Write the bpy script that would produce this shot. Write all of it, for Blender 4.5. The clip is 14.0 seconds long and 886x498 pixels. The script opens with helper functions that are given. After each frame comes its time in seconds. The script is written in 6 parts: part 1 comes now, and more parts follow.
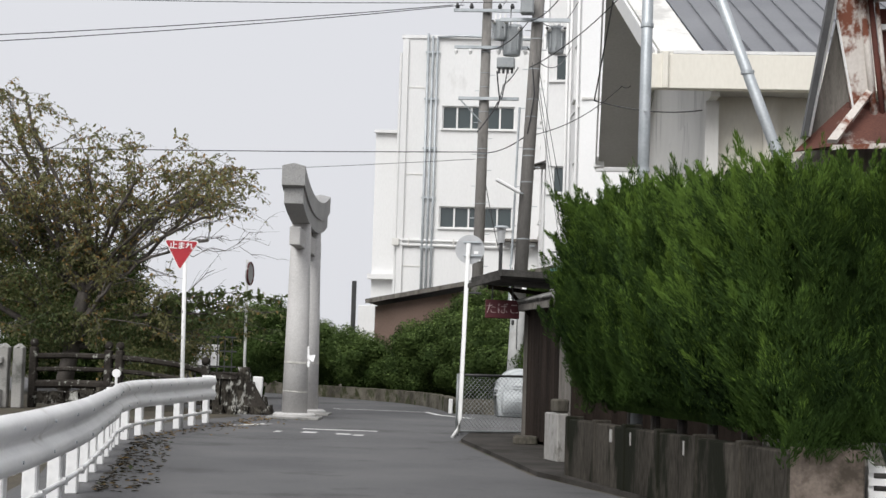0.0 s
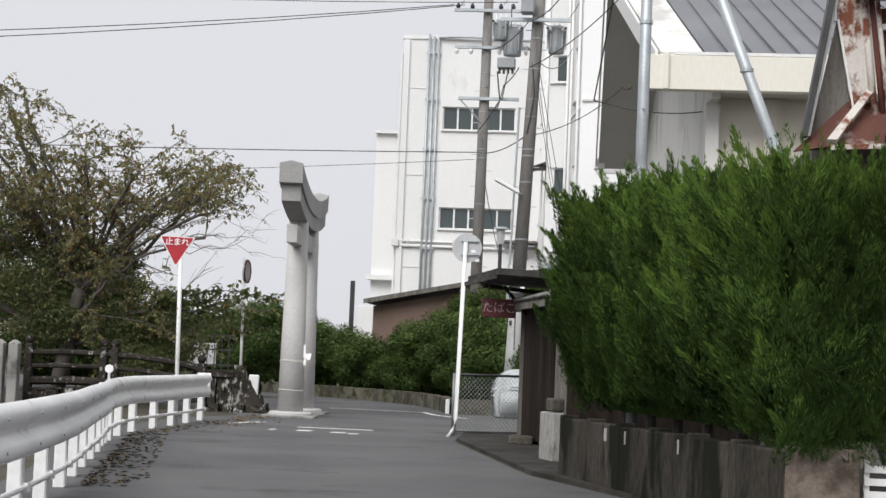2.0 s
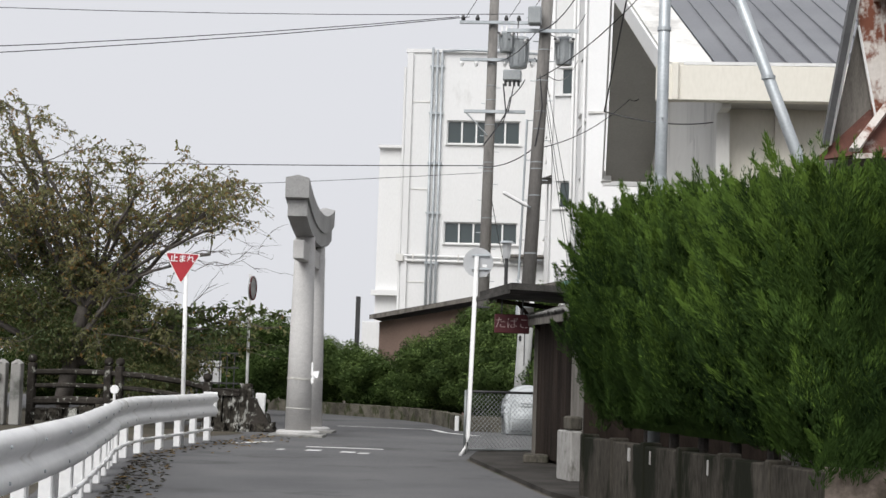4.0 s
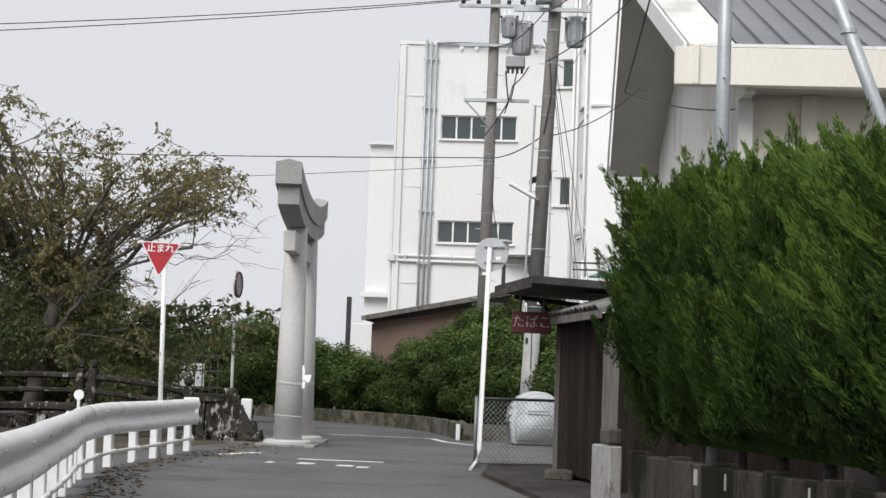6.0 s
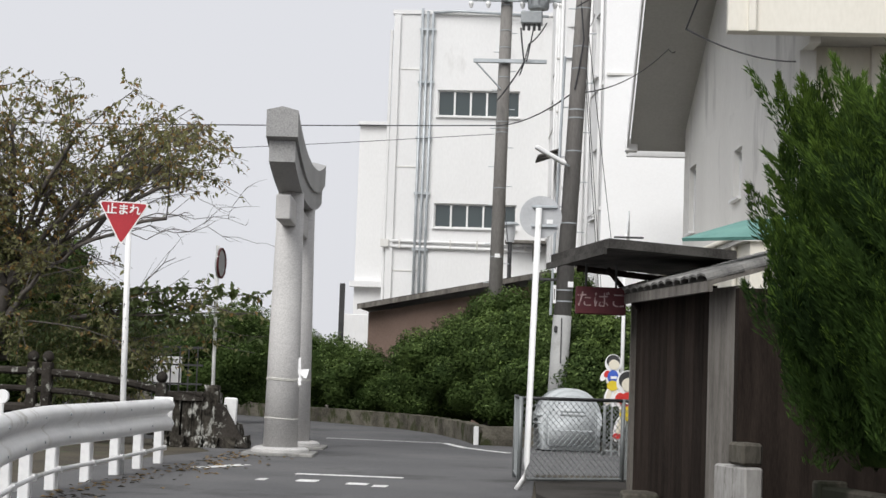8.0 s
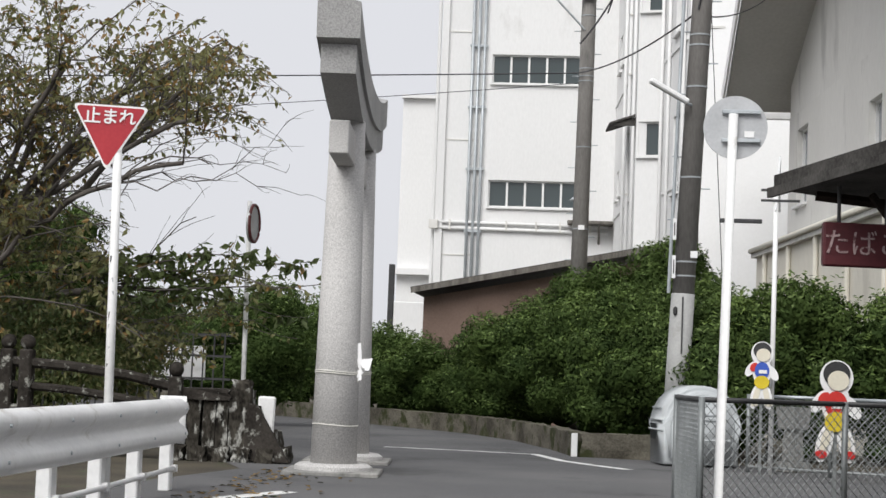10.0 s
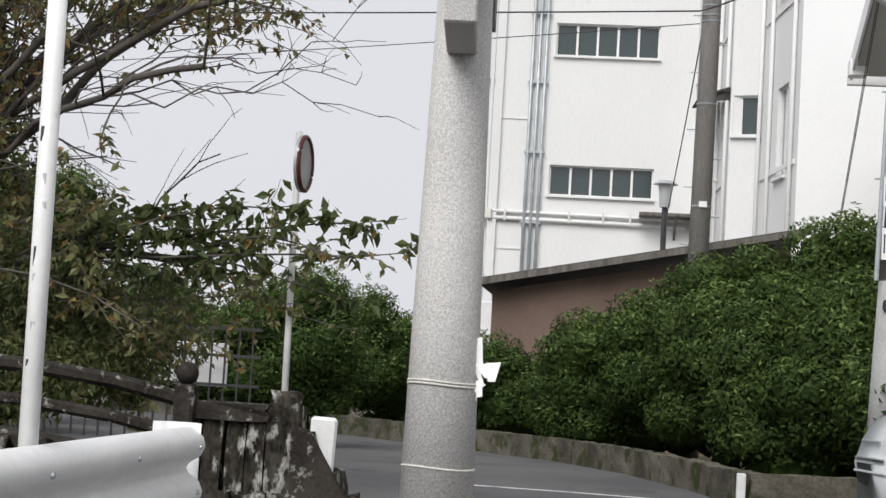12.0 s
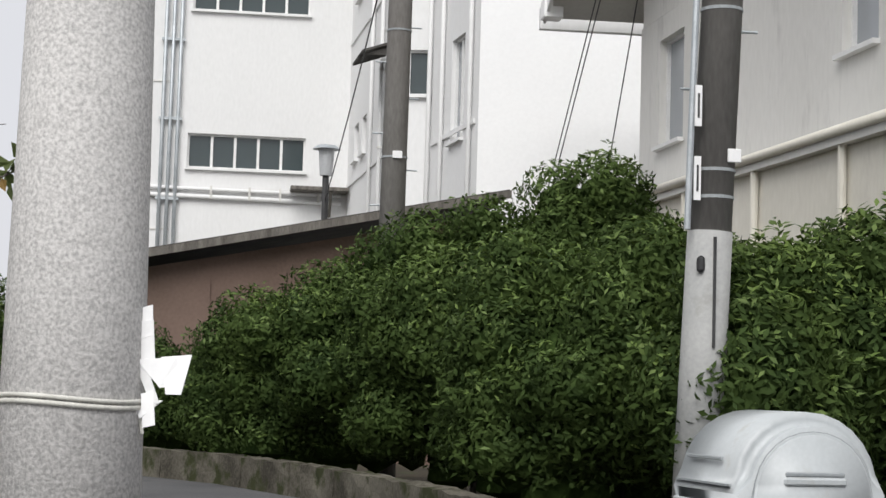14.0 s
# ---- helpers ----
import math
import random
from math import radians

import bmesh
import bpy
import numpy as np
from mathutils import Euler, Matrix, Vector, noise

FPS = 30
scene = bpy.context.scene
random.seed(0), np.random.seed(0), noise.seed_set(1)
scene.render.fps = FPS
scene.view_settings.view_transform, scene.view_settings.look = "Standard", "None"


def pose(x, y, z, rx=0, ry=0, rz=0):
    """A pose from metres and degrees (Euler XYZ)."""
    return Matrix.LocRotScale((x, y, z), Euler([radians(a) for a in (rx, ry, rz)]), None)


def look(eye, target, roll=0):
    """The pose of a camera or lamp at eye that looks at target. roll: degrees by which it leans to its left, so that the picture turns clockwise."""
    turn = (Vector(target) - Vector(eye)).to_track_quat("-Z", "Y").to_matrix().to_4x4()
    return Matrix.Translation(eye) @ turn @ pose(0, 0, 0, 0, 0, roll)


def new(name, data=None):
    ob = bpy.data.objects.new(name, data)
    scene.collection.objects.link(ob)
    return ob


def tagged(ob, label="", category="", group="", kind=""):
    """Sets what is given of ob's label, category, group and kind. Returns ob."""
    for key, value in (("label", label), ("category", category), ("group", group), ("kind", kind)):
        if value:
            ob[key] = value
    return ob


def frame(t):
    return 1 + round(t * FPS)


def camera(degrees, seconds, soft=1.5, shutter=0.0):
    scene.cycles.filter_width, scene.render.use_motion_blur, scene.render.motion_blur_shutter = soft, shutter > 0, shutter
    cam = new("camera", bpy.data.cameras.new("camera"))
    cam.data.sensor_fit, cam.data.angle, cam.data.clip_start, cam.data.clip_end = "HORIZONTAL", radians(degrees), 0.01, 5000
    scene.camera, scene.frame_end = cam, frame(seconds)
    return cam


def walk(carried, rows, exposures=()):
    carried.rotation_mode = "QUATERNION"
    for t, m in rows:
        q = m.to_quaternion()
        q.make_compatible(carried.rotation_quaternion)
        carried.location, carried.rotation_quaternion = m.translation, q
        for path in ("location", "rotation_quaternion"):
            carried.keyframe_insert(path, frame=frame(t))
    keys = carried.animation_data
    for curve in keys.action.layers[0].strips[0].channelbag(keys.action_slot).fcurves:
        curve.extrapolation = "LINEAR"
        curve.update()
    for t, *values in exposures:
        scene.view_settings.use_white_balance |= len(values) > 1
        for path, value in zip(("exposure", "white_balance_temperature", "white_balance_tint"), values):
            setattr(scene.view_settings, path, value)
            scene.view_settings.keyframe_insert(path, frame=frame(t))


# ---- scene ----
cam = camera(30.0, 14.0)
PATH = [
    (0, (2.996, -1.288, 1.222), (2.811, 0.699, 1.355), 1.8),
    (0.5, (2.972, -1.275, 1.217), (2.791, 0.713, 1.35), 1.8),
    (1, (2.977, -1.254, 1.208), (2.796, 0.733, 1.342), 1.9),
    (1.5, (3.013, -1.197, 1.181), (2.83, 0.79, 1.317), 2.1),
    (2, (3.043, -1.144, 1.169), (2.857, 0.842, 1.305), 2.3),
    (2.5, (2.98, -1.261, 1.223), (2.799, 0.726, 1.354), 1.8),
    (3, (2.994, -1.14, 1.208), (2.808, 0.846, 1.356), 1.9),
    (3.5, (2.956, -0.96, 1.2), (2.767, 1.025, 1.353), 1.8),
    (5.8, (2.349, 1.64, 1.21), (2.167, 3.625, 1.369), 2.3),
    (6, (2.288, 1.984, 1.192), (2.117, 3.97, 1.352), 2.1),
    (6.5, (2.073, 2.998, 1.185), (1.921, 4.986, 1.345), 1.9),
    (7, (1.835, 4.118, 1.175), (1.687, 6.106, 1.335), 2.0),
    (7.5, (1.568, 5.353, 1.177), (1.423, 7.341, 1.335), 2.1),
    (9.8, (0.151, 11.993, 1.119), (-0.022, 13.98, 1.266), 1.7),
    (10, (0.014, 12.653, 1.101), (-0.17, 14.639, 1.251), 2.2),
    (10.5, (-0.376, 14.251, 1.107), (-0.587, 16.234, 1.266), 2.4),
    (11, (-0.756, 15.862, 1.094), (-0.988, 17.842, 1.255), 2.5),
    (11.5, (-1.191, 17.483, 1.094), (-1.435, 19.462, 1.253), 3.1),
    (12, (-1.57, 19.084, 1.091), (-1.778, 21.067, 1.249), 3.4),
    (12.5, (-1.874, 20.668, 1.111), (-1.998, 22.658, 1.275), 3.1),
    (13, (-2.052, 22.059, 1.129), (-2.066, 24.052, 1.295), 2.6),
    (13.5, (-2.151, 23.274, 1.142), (-2.055, 25.265, 1.31), 1.8),
    (14, (-2.133, 24.476, 1.14), (-1.892, 26.454, 1.31), 1.7),
]
walk(cam, [(t, look(eye, target, roll)) for t, eye, target, roll in PATH])

# ---- world and light: a bright overcast sky, soft light from behind the camera ----
world = bpy.data.worlds.new("overcast")
scene.world = world
world.use_nodes = True
wn = world.node_tree.nodes
wl = world.node_tree.links
sky = wn.new("ShaderNodeTexSky")
sky.sky_type = "NISHITA"
sky.sun_disc = False
sky.sun_elevation = radians(45)
sky.sun_rotation = radians(200)
sky.dust_density = 4.0
hs = wn.new("ShaderNodeHueSaturation")
hs.inputs["Saturation"].default_value = 0.25
cloud = wn.new("ShaderNodeMix")
cloud.data_type = "RGBA"
cloud.inputs["Factor"].default_value = 0.92
cloud.inputs["B"].default_value = (7.8, 7.9, 8.35, 1)
wl.new(sky.outputs[0], hs.inputs["Color"])
wl.new(hs.outputs[0], cloud.inputs["A"])
wl.new(cloud.outputs["Result"], wn["Background"].inputs["Color"])
wn["Background"].inputs["Strength"].default_value = 0.1
sun = new("sun", bpy.data.lights.new("sun", "SUN"))
sun.data.energy = 2.9
sun.data.angle = radians(40)
sun.data.color = (1.0, 0.985, 0.965)
sun.matrix_world = look((0, 0, 30), (9.5, 26.5, 3))
scene.view_settings.exposure = 0.0

# ---- materials ----


def mat(name, a, b, rough=0.8, scale=3.0, fine=60.0, bump=0.2, metal=0.0, stain=None, stain_at=0.62, stain_scale=1.3, island=0.0, objrand=0.0, fine_mix=0.35, stretch=(1, 1, 1), spec=0.5, through_light=0.0):
    m = bpy.data.materials.new(name)
    m.use_nodes = True
    n, l = m.node_tree.nodes, m.node_tree.links
    p = n["Principled BSDF"]
    p.inputs["Roughness"].default_value = rough
    p.inputs["Metallic"].default_value = metal
    p.inputs["Specular IOR Level"].default_value = spec
    tc = n.new("ShaderNodeTexCoord")
    mp = n.new("ShaderNodeMapping")
    mp.inputs["Scale"].default_value = stretch
    l.new(tc.outputs["Object"], mp.inputs[0])
    n1 = n.new("ShaderNodeTexNoise")
    n1.inputs["Scale"].default_value = scale
    n1.inputs["Detail"].default_value = 5
    n2 = n.new("ShaderNodeTexNoise")
    n2.inputs["Scale"].default_value = fine
    n2.inputs["Detail"].default_value = 3
    for t in (n1, n2):
        l.new(mp.outputs[0], t.inputs["Vector"])
    mixv = n.new("ShaderNodeMix")
    mixv.inputs["Factor"].default_value = fine_mix
    l.new(n1.outputs["Fac"], mixv.inputs["A"])
    l.new(n2.outputs["Fac"], mixv.inputs["B"])
    ramp = n.new("ShaderNodeValToRGB")
    ramp.color_ramp.elements[0].position, ramp.color_ramp.elements[1].position = 0.36, 0.64
    ramp.color_ramp.elements[0].color = (*a, 1)
    ramp.color_ramp.elements[1].color = (*b, 1)
    l.new(mixv.outputs["Result"], ramp.inputs[0])
    col = ramp.outputs[0]
    if stain:
        n3 = n.new("ShaderNodeTexNoise")
        n3.inputs["Scale"].default_value = stain_scale
        n3.inputs["Detail"].default_value = 8
        n3.inputs["Roughness"].default_value = 0.65
        l.new(mp.outputs[0], n3.inputs["Vector"])
        r3 = n.new("ShaderNodeValToRGB")
        r3.color_ramp.elements[0].position, r3.color_ramp.elements[1].position = stain_at - 0.04, stain_at + 0.05
        l.new(n3.outputs["Fac"], r3.inputs[0])
        mx = n.new("ShaderNodeMix")
        mx.data_type = "RGBA"
        mx.inputs["B"].default_value = (*stain, 1)
        l.new(r3.outputs[0], mx.inputs["Factor"])
        l.new(col, mx.inputs["A"])
        col = mx.outputs["Result"]
    if island or objrand:
        src = n.new("ShaderNodeNewGeometry").outputs["Random Per Island"] if island else n.new("ShaderNodeObjectInfo").outputs["Random"]
        mr = n.new("ShaderNodeMapRange")
        k = island or objrand
        mr.inputs["To Min"].default_value, mr.inputs["To Max"].default_value = 1 - k, 1 + k
        l.new(src, mr.inputs["Value"])
        hsv = n.new("ShaderNodeHueSaturation")
        l.new(mr.outputs[0], hsv.inputs["Value"])
        l.new(col, hsv.inputs["Color"])
        col = hsv.outputs[0]
    l.new(col, p.inputs["Base Color"])
    if bump:
        bp = n.new("ShaderNodeBump")
        bp.inputs["Strength"].default_value = bump
        bp.inputs["Distance"].default_value = 0.02
        l.new(mixv.outputs["Result"], bp.inputs["Height"])
        l.new(bp.outputs[0], p.inputs["Normal"])
    if through_light:
        tr = n.new("ShaderNodeBsdfTranslucent")
        l.new(col, tr.inputs["Color"])
        ms = n.new("ShaderNodeMixShader")
        ms.inputs[0].default_value = through_light
        l.new(p.outputs[0], ms.inputs[1])
        l.new(tr.outputs[0], ms.inputs[2])
        l.new(ms.outputs[0], n["Material Output"].inputs["Surface"])
    return m


ASPHALT = mat("asphalt", (0.075, 0.075, 0.078), (0.125, 0.124, 0.124), 0.85, 0.5, 90, 0.5, fine_mix=0.4, stain=(0.06, 0.06, 0.06), stain_scale=0.6, stain_at=0.6)
SOIL = mat("soil", (0.032, 0.027, 0.019), (0.085, 0.07, 0.046), 0.95, 1.2, 30, 0.6, stain=(0.05, 0.08, 0.025))
LINE = mat("road_paint", (0.6, 0.6, 0.58), (0.82, 0.82, 0.8), 0.7, 4, 50, 0.2, stain=(0.12, 0.12, 0.12), stain_at=0.6, stain_scale=5)
CONC = mat("concrete", (0.2, 0.2, 0.19), (0.34, 0.33, 0.31), 0.9, 1.5, 40, 0.4, stain=(0.1, 0.1, 0.09), stain_at=0.58)
PAVING = mat("damp_paving", (0.026, 0.024, 0.021), (0.064, 0.058, 0.052), 0.9, 1.2, 40, 0.4, stain=(0.025, 0.022, 0.018), stain_at=0.55, spec=0.2)
BROWNCONC = mat("brown_concrete", (0.1, 0.08, 0.066), (0.2, 0.165, 0.14), 0.95, 1.5, 35, 0.4, stain=(0.06, 0.05, 0.04), stain_at=0.58, spec=0.1)
# stains, plus the hedge overhang's shade put into the dark base colour
WALLSTAINSHADE = mat("stained_shaded_garden_wall", (0.022, 0.02, 0.016), (0.085, 0.076, 0.064), 0.95, 1.6, 35, 0.5, stain=(0.014, 0.015, 0.01), stain_at=0.52, stain_scale=2.2, stretch=(1, 1, 0.3), spec=0.1)
KERBSTONE = mat("kerb_stone", (0.055, 0.05, 0.04), (0.16, 0.148, 0.12), 0.95, 1.6, 30, 0.6, stain=(0.045, 0.05, 0.024), stain_at=0.55, stain_scale=2.5, spec=0.1)
OLDCONC = mat("weathered_concrete", (0.05, 0.046, 0.038), (0.15, 0.138, 0.115), 0.95, 1.8, 35, 0.5, stain=(0.03, 0.034, 0.02), stain_at=0.55, stretch=(1, 1, 0.35), spec=0.1)
GRANITE = mat("granite", (0.35, 0.343, 0.335), (0.62, 0.605, 0.59), 0.8, 1.0, 80, 0.2, fine_mix=0.8)
GRANITE_D = mat("granite_lintel", (0.26, 0.26, 0.255), (0.42, 0.415, 0.41), 0.8, 1.2, 55, 0.3, fine_mix=0.7)
STONE = mat("mossy_stone", (0.008, 0.007, 0.006), (0.075, 0.068, 0.056), 0.97, 5, 28, 1.0, stain=(0.4, 0.4, 0.37), stain_at=0.58, stain_scale=7, spec=0.1, fine_mix=0.5, stretch=(1, 1, 0.5))
DARKSTONE = mat("dark_stone", (0.014, 0.012, 0.01), (0.05, 0.044, 0.038), 0.9, 3, 30, 0.6, stain=(0.3, 0.3, 0.27), stain_at=0.61, stain_scale=8, spec=0.15)
WALLBRIGHT = mat("bright_white_render", (0.82, 0.82, 0.815), (0.88, 0.88, 0.875), 0.85, 0.25, 14, 0.08)
WALLWHITE = mat("white_render", (0.7, 0.7, 0.695), (0.78, 0.78, 0.775), 0.85, 0.25, 14, 0.1, stain=(0.63, 0.625, 0.615), stain_at=0.64, stain_scale=0.5, stretch=(1, 1, 0.4))
WALLCREAM = mat("cream_render", (0.68, 0.65, 0.57), (0.78, 0.75, 0.67), 0.85, 0.3, 14, 0.1, stain=(0.6, 0.57, 0.5), stain_at=0.62, stain_scale=0.7, stretch=(1, 1, 0.4))
WALLGREY = mat("grey_render", (0.63, 0.62, 0.59), (0.72, 0.71, 0.68), 0.9, 0.4, 14, 0.03, stain=(0.5, 0.49, 0.47), stain_at=0.6, stain_scale=0.6, stretch=(1, 1, 0.3))
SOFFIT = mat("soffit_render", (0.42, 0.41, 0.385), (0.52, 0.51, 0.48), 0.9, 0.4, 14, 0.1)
ROOFMETAL = mat("grey_roof_metal", (0.16, 0.165, 0.18), (0.22, 0.225, 0.24), 0.5, 0.4, 20, 0.05, metal=0.2)
WHITEPAINT = mat("white_paint", (0.7, 0.7, 0.69), (0.82, 0.82, 0.81), 0.45, 2.5, 30, 0.08, stain=(0.5, 0.49, 0.46), stain_at=0.64, stain_scale=3)
RAILPAINT = mat("rail_paint", (0.7, 0.7, 0.7), (0.84, 0.84, 0.83), 0.4, 1.5, 25, 0.08, stain=(0.5, 0.485, 0.45), stain_at=0.62, stain_scale=1.6)
GALV = mat("galvanised_steel", (0.36, 0.39, 0.41), (0.5, 0.53, 0.55), 0.5, 3, 40, 0.05, metal=0.5)
FENCE = mat("fence_steel", (0.19, 0.205, 0.205), (0.29, 0.305, 0.305), 0.5, 3, 40, 0.05, metal=0.4)
DARKMETAL = mat("dark_metal", (0.02, 0.02, 0.022), (0.05, 0.05, 0.05), 0.5, 3, 30, 0.05)
CABLE = mat("cable", (0.025, 0.025, 0.028), (0.04, 0.04, 0.045), 0.6, 5, 40, 0)
POLE = mat("pole_concrete", (0.16, 0.15, 0.14), (0.26, 0.25, 0.235), 0.9, 1.0, 35, 0.3, stain=(0.11, 0.105, 0.1), stain_at=0.58, stretch=(1, 1, 0.25))
POLELIGHT = mat("pole_wrap", (0.27, 0.275, 0.27), (0.38, 0.38, 0.37), 0.7, 1.5, 30, 0.15, stain=(0.25, 0.25, 0.23), stain_at=0.6)
EQUIP = mat("equipment_grey", (0.24, 0.26, 0.27), (0.36, 0.38, 0.39), 0.5, 2, 30, 0.05)
SIGNRED = mat("sign_red", (0.36, 0.018, 0.03), (0.45, 0.03, 0.04), 0.35, 3, 40, 0.0)
SIGNWHITE = mat("sign_white", (0.78, 0.78, 0.78), (0.86, 0.86, 0.85), 0.35, 3, 40, 0.0)
SIGNBACK = mat("sign_back", (0.42, 0.43, 0.44), (0.52, 0.53, 0.54), 0.45, 4, 40, 0.05, metal=0.3)
# faded red, darkened to hold the shade under the shop canopy
OLDRED = mat("faded_shaded_red_board", (0.06, 0.008, 0.012), (0.095, 0.015, 0.02), 0.6, 4, 40, 0.1, stain=(0.1, 0.02, 0.02))
TEXTPINK = mat("faded_lettering", (0.3, 0.21, 0.21), (0.5, 0.38, 0.37), 0.6, 6, 40, 0.0, stain=(0.1, 0.03, 0.035), stain_at=0.56, stain_scale=16)
DARKWOOD = mat("dark_boards", (0.016, 0.012, 0.01), (0.042, 0.032, 0.026), 0.9, 2.5, 40, 0.4, stretch=(4, 4, 0.4), objrand=0.3, spec=0.08)
GREYWOOD = mat("grey_boards", (0.08, 0.072, 0.062), (0.2, 0.185, 0.165), 0.9, 2.5, 40, 0.4, stretch=(4, 4, 0.4))
ROOFBOARD = mat("roof_board", (0.035, 0.033, 0.031), (0.1, 0.095, 0.088), 0.9, 3, 40, 0.4, spec=0.15)
HUTBROWN = mat("brown_siding", (0.13, 0.088, 0.068), (0.19, 0.13, 0.105), 0.85, 1, 20, 0.2)
HUTROOF = mat("hut_roofing", (0.045, 0.04, 0.038), (0.1, 0.09, 0.08), 0.85, 2, 30, 0.3)
TILE = mat("old_roof_tile", (0.09, 0.088, 0.085), (0.22, 0.215, 0.2), 0.8, 4, 40, 0.4, objrand=0.3)
RUST = mat("rusty_metal", (0.065, 0.024, 0.018), (0.13, 0.05, 0.034), 0.85, 1.5, 40, 0.3, stain=(0.34, 0.3, 0.27), stain_at=0.6, stain_scale=2.4)
PEELING = mat("peeling_paint", (0.5, 0.46, 0.42), (0.64, 0.6, 0.56), 0.8, 2, 30, 0.3, stain=(0.16, 0.05, 0.025), stain_at=0.53, stain_scale=3.2, stretch=(1, 1, 0.7))
RUSTDARK = mat("rusted_roof", (0.07, 0.022, 0.016), (0.13, 0.04, 0.028), 0.85, 1.5, 40, 0.3)
TEAL = mat("teal_sheet", (0.08, 0.22, 0.19), (0.13, 0.3, 0.26), 0.6, 2, 30, 0.1)
BINPLASTIC = mat("bin_plastic", (0.43, 0.455, 0.465), (0.5, 0.525, 0.535), 0.4, 1.5, 30, 0.04, stain=(0.42, 0.43, 0.42), stain_scale=3)
PAPER = mat("white_paper", (0.84, 0.84, 0.84), (0.9, 0.9, 0.9), 0.8, 5, 40, 0.0)
ROPE = mat("pale_rope", (0.5, 0.49, 0.45), (0.66, 0.65, 0.6), 0.9, 20, 120, 0.3)
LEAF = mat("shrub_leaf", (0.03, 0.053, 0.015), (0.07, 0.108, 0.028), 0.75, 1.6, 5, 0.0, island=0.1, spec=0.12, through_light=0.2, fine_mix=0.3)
# paler green: young shoots, and painted top light on the lobes
LEAFPALE = mat("toplit_young_leaf", (0.085, 0.14, 0.03), (0.145, 0.21, 0.045), 0.65, 0.9, 8, 0.0, island=0.15, through_light=0.25)
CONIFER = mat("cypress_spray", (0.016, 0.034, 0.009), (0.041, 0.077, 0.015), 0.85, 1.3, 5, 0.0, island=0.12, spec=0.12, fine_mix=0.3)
# light green of spray tips, also used to paint light on the hedge
CONIFERTIP = mat("toplit_cypress_tip", (0.05, 0.092, 0.016), (0.1, 0.165, 0.026), 0.8, 1.6, 6, 0.0, island=0.12, spec=0.12)
CHERRY = mat("cherry_leaf", (0.14, 0.15, 0.06), (0.28, 0.27, 0.12), 0.6, 0.8, 6, 0.0, island=0.35, through_light=0.5)
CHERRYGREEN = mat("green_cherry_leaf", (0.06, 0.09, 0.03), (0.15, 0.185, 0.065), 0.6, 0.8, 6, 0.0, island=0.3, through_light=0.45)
CHERRYBROWN = mat("turning_leaf", (0.2, 0.12, 0.04), (0.32, 0.21, 0.07), 0.6, 0.8, 6, 0.0, island=0.35, through_light=0.4)
# dark green stands in for shade deep inside hedge and shrubs
CORE = mat("shaded_inner_foliage", (0.018, 0.032, 0.01), (0.04, 0.066, 0.018), 1.0, 4, 30, 0.3, spec=0.0)
BARK = mat("cherry_bark", (0.05, 0.044, 0.04), (0.13, 0.115, 0.102), 0.9, 4, 40, 0.5)
DIRTYWHITE = mat("stained_white_paint", (0.25, 0.24, 0.225), (0.42, 0.41, 0.39), 0.85, 3, 30, 0.3, stain=(0.12, 0.115, 0.1), stain_at=0.56, stain_scale=5, stretch=(1, 1, 0.4))
YELLOW = mat("yellow_paint", (0.6, 0.45, 0.02), (0.7, 0.55, 0.03), 0.5, 4, 40, 0)
BLUE = mat("blue_paint", (0.03, 0.08, 0.4), (0.05, 0.12, 0.5), 0.5, 4, 40, 0)
RED = mat("red_paint", (0.5, 0.02, 0.02), (0.6, 0.04, 0.03), 0.5, 4, 40, 0)
PALE = mat("pale_paint", (0.66, 0.62, 0.5), (0.75, 0.7, 0.58), 0.5, 4, 40, 0)
MARROON = mat("maroon_post", (0.08, 0.015, 0.015), (0.12, 0.025, 0.025), 0.5, 4, 40, 0)


def glass(name, col, rough=0.08):
    m = bpy.data.materials.new(name)
    m.use_nodes = True
    p = m.node_tree.nodes["Principled BSDF"]
    p.inputs["Base Color"].default_value = (*col, 1)
    p.inputs["Roughness"].default_value = rough
    p.inputs["Specular IOR Level"].default_value = 0.8
    nz = m.node_tree.nodes.new("ShaderNodeTexNoise")
    nz.inputs["Scale"].default_value = 1.5
    bp = m.node_tree.nodes.new("ShaderNodeBump")
    bp.inputs["Strength"].default_value = 0.03
    m.node_tree.links.new(nz.outputs["Fac"], bp.inputs["Height"])
    m.node_tree.links.new(bp.outputs[0], p.inputs["Normal"])
    return m


PANE = glass("window_glass", (0.045, 0.06, 0.062))
PANE_PALE = glass("frosted_glass", (0.3, 0.32, 0.34), 0.25)
MIRROR = glass("mirror_glass", (0.55, 0.57, 0.6), 0.03)
MIRROR.node_tree.nodes["Principled BSDF"].inputs["Metallic"].default_value = 1.0

# ---- mesh helpers ----


def part(name, bm, material, parent=None, label="", smooth=False):
    me = bpy.data.meshes.new(name)
    bm.normal_update()
    bm.to_mesh(me)
    bm.free()
    me.materials.append(material)
    if smooth:
        for p in me.polygons:
            p.use_smooth = True
    ob = new(name, me)
    ob.parent = parent
    if label:
        tagged(ob, label)
    return ob


def thing(name, label, category, x=0, y=0, z=0, rz=0, group="", kind=""):
    ob = new(name)
    ob.empty_display_size = 0.1
    ob.matrix_world = pose(x, y, z, 0, 0, rz)
    return tagged(ob, label, category, group, kind)


def bm_new():
    return bmesh.new()


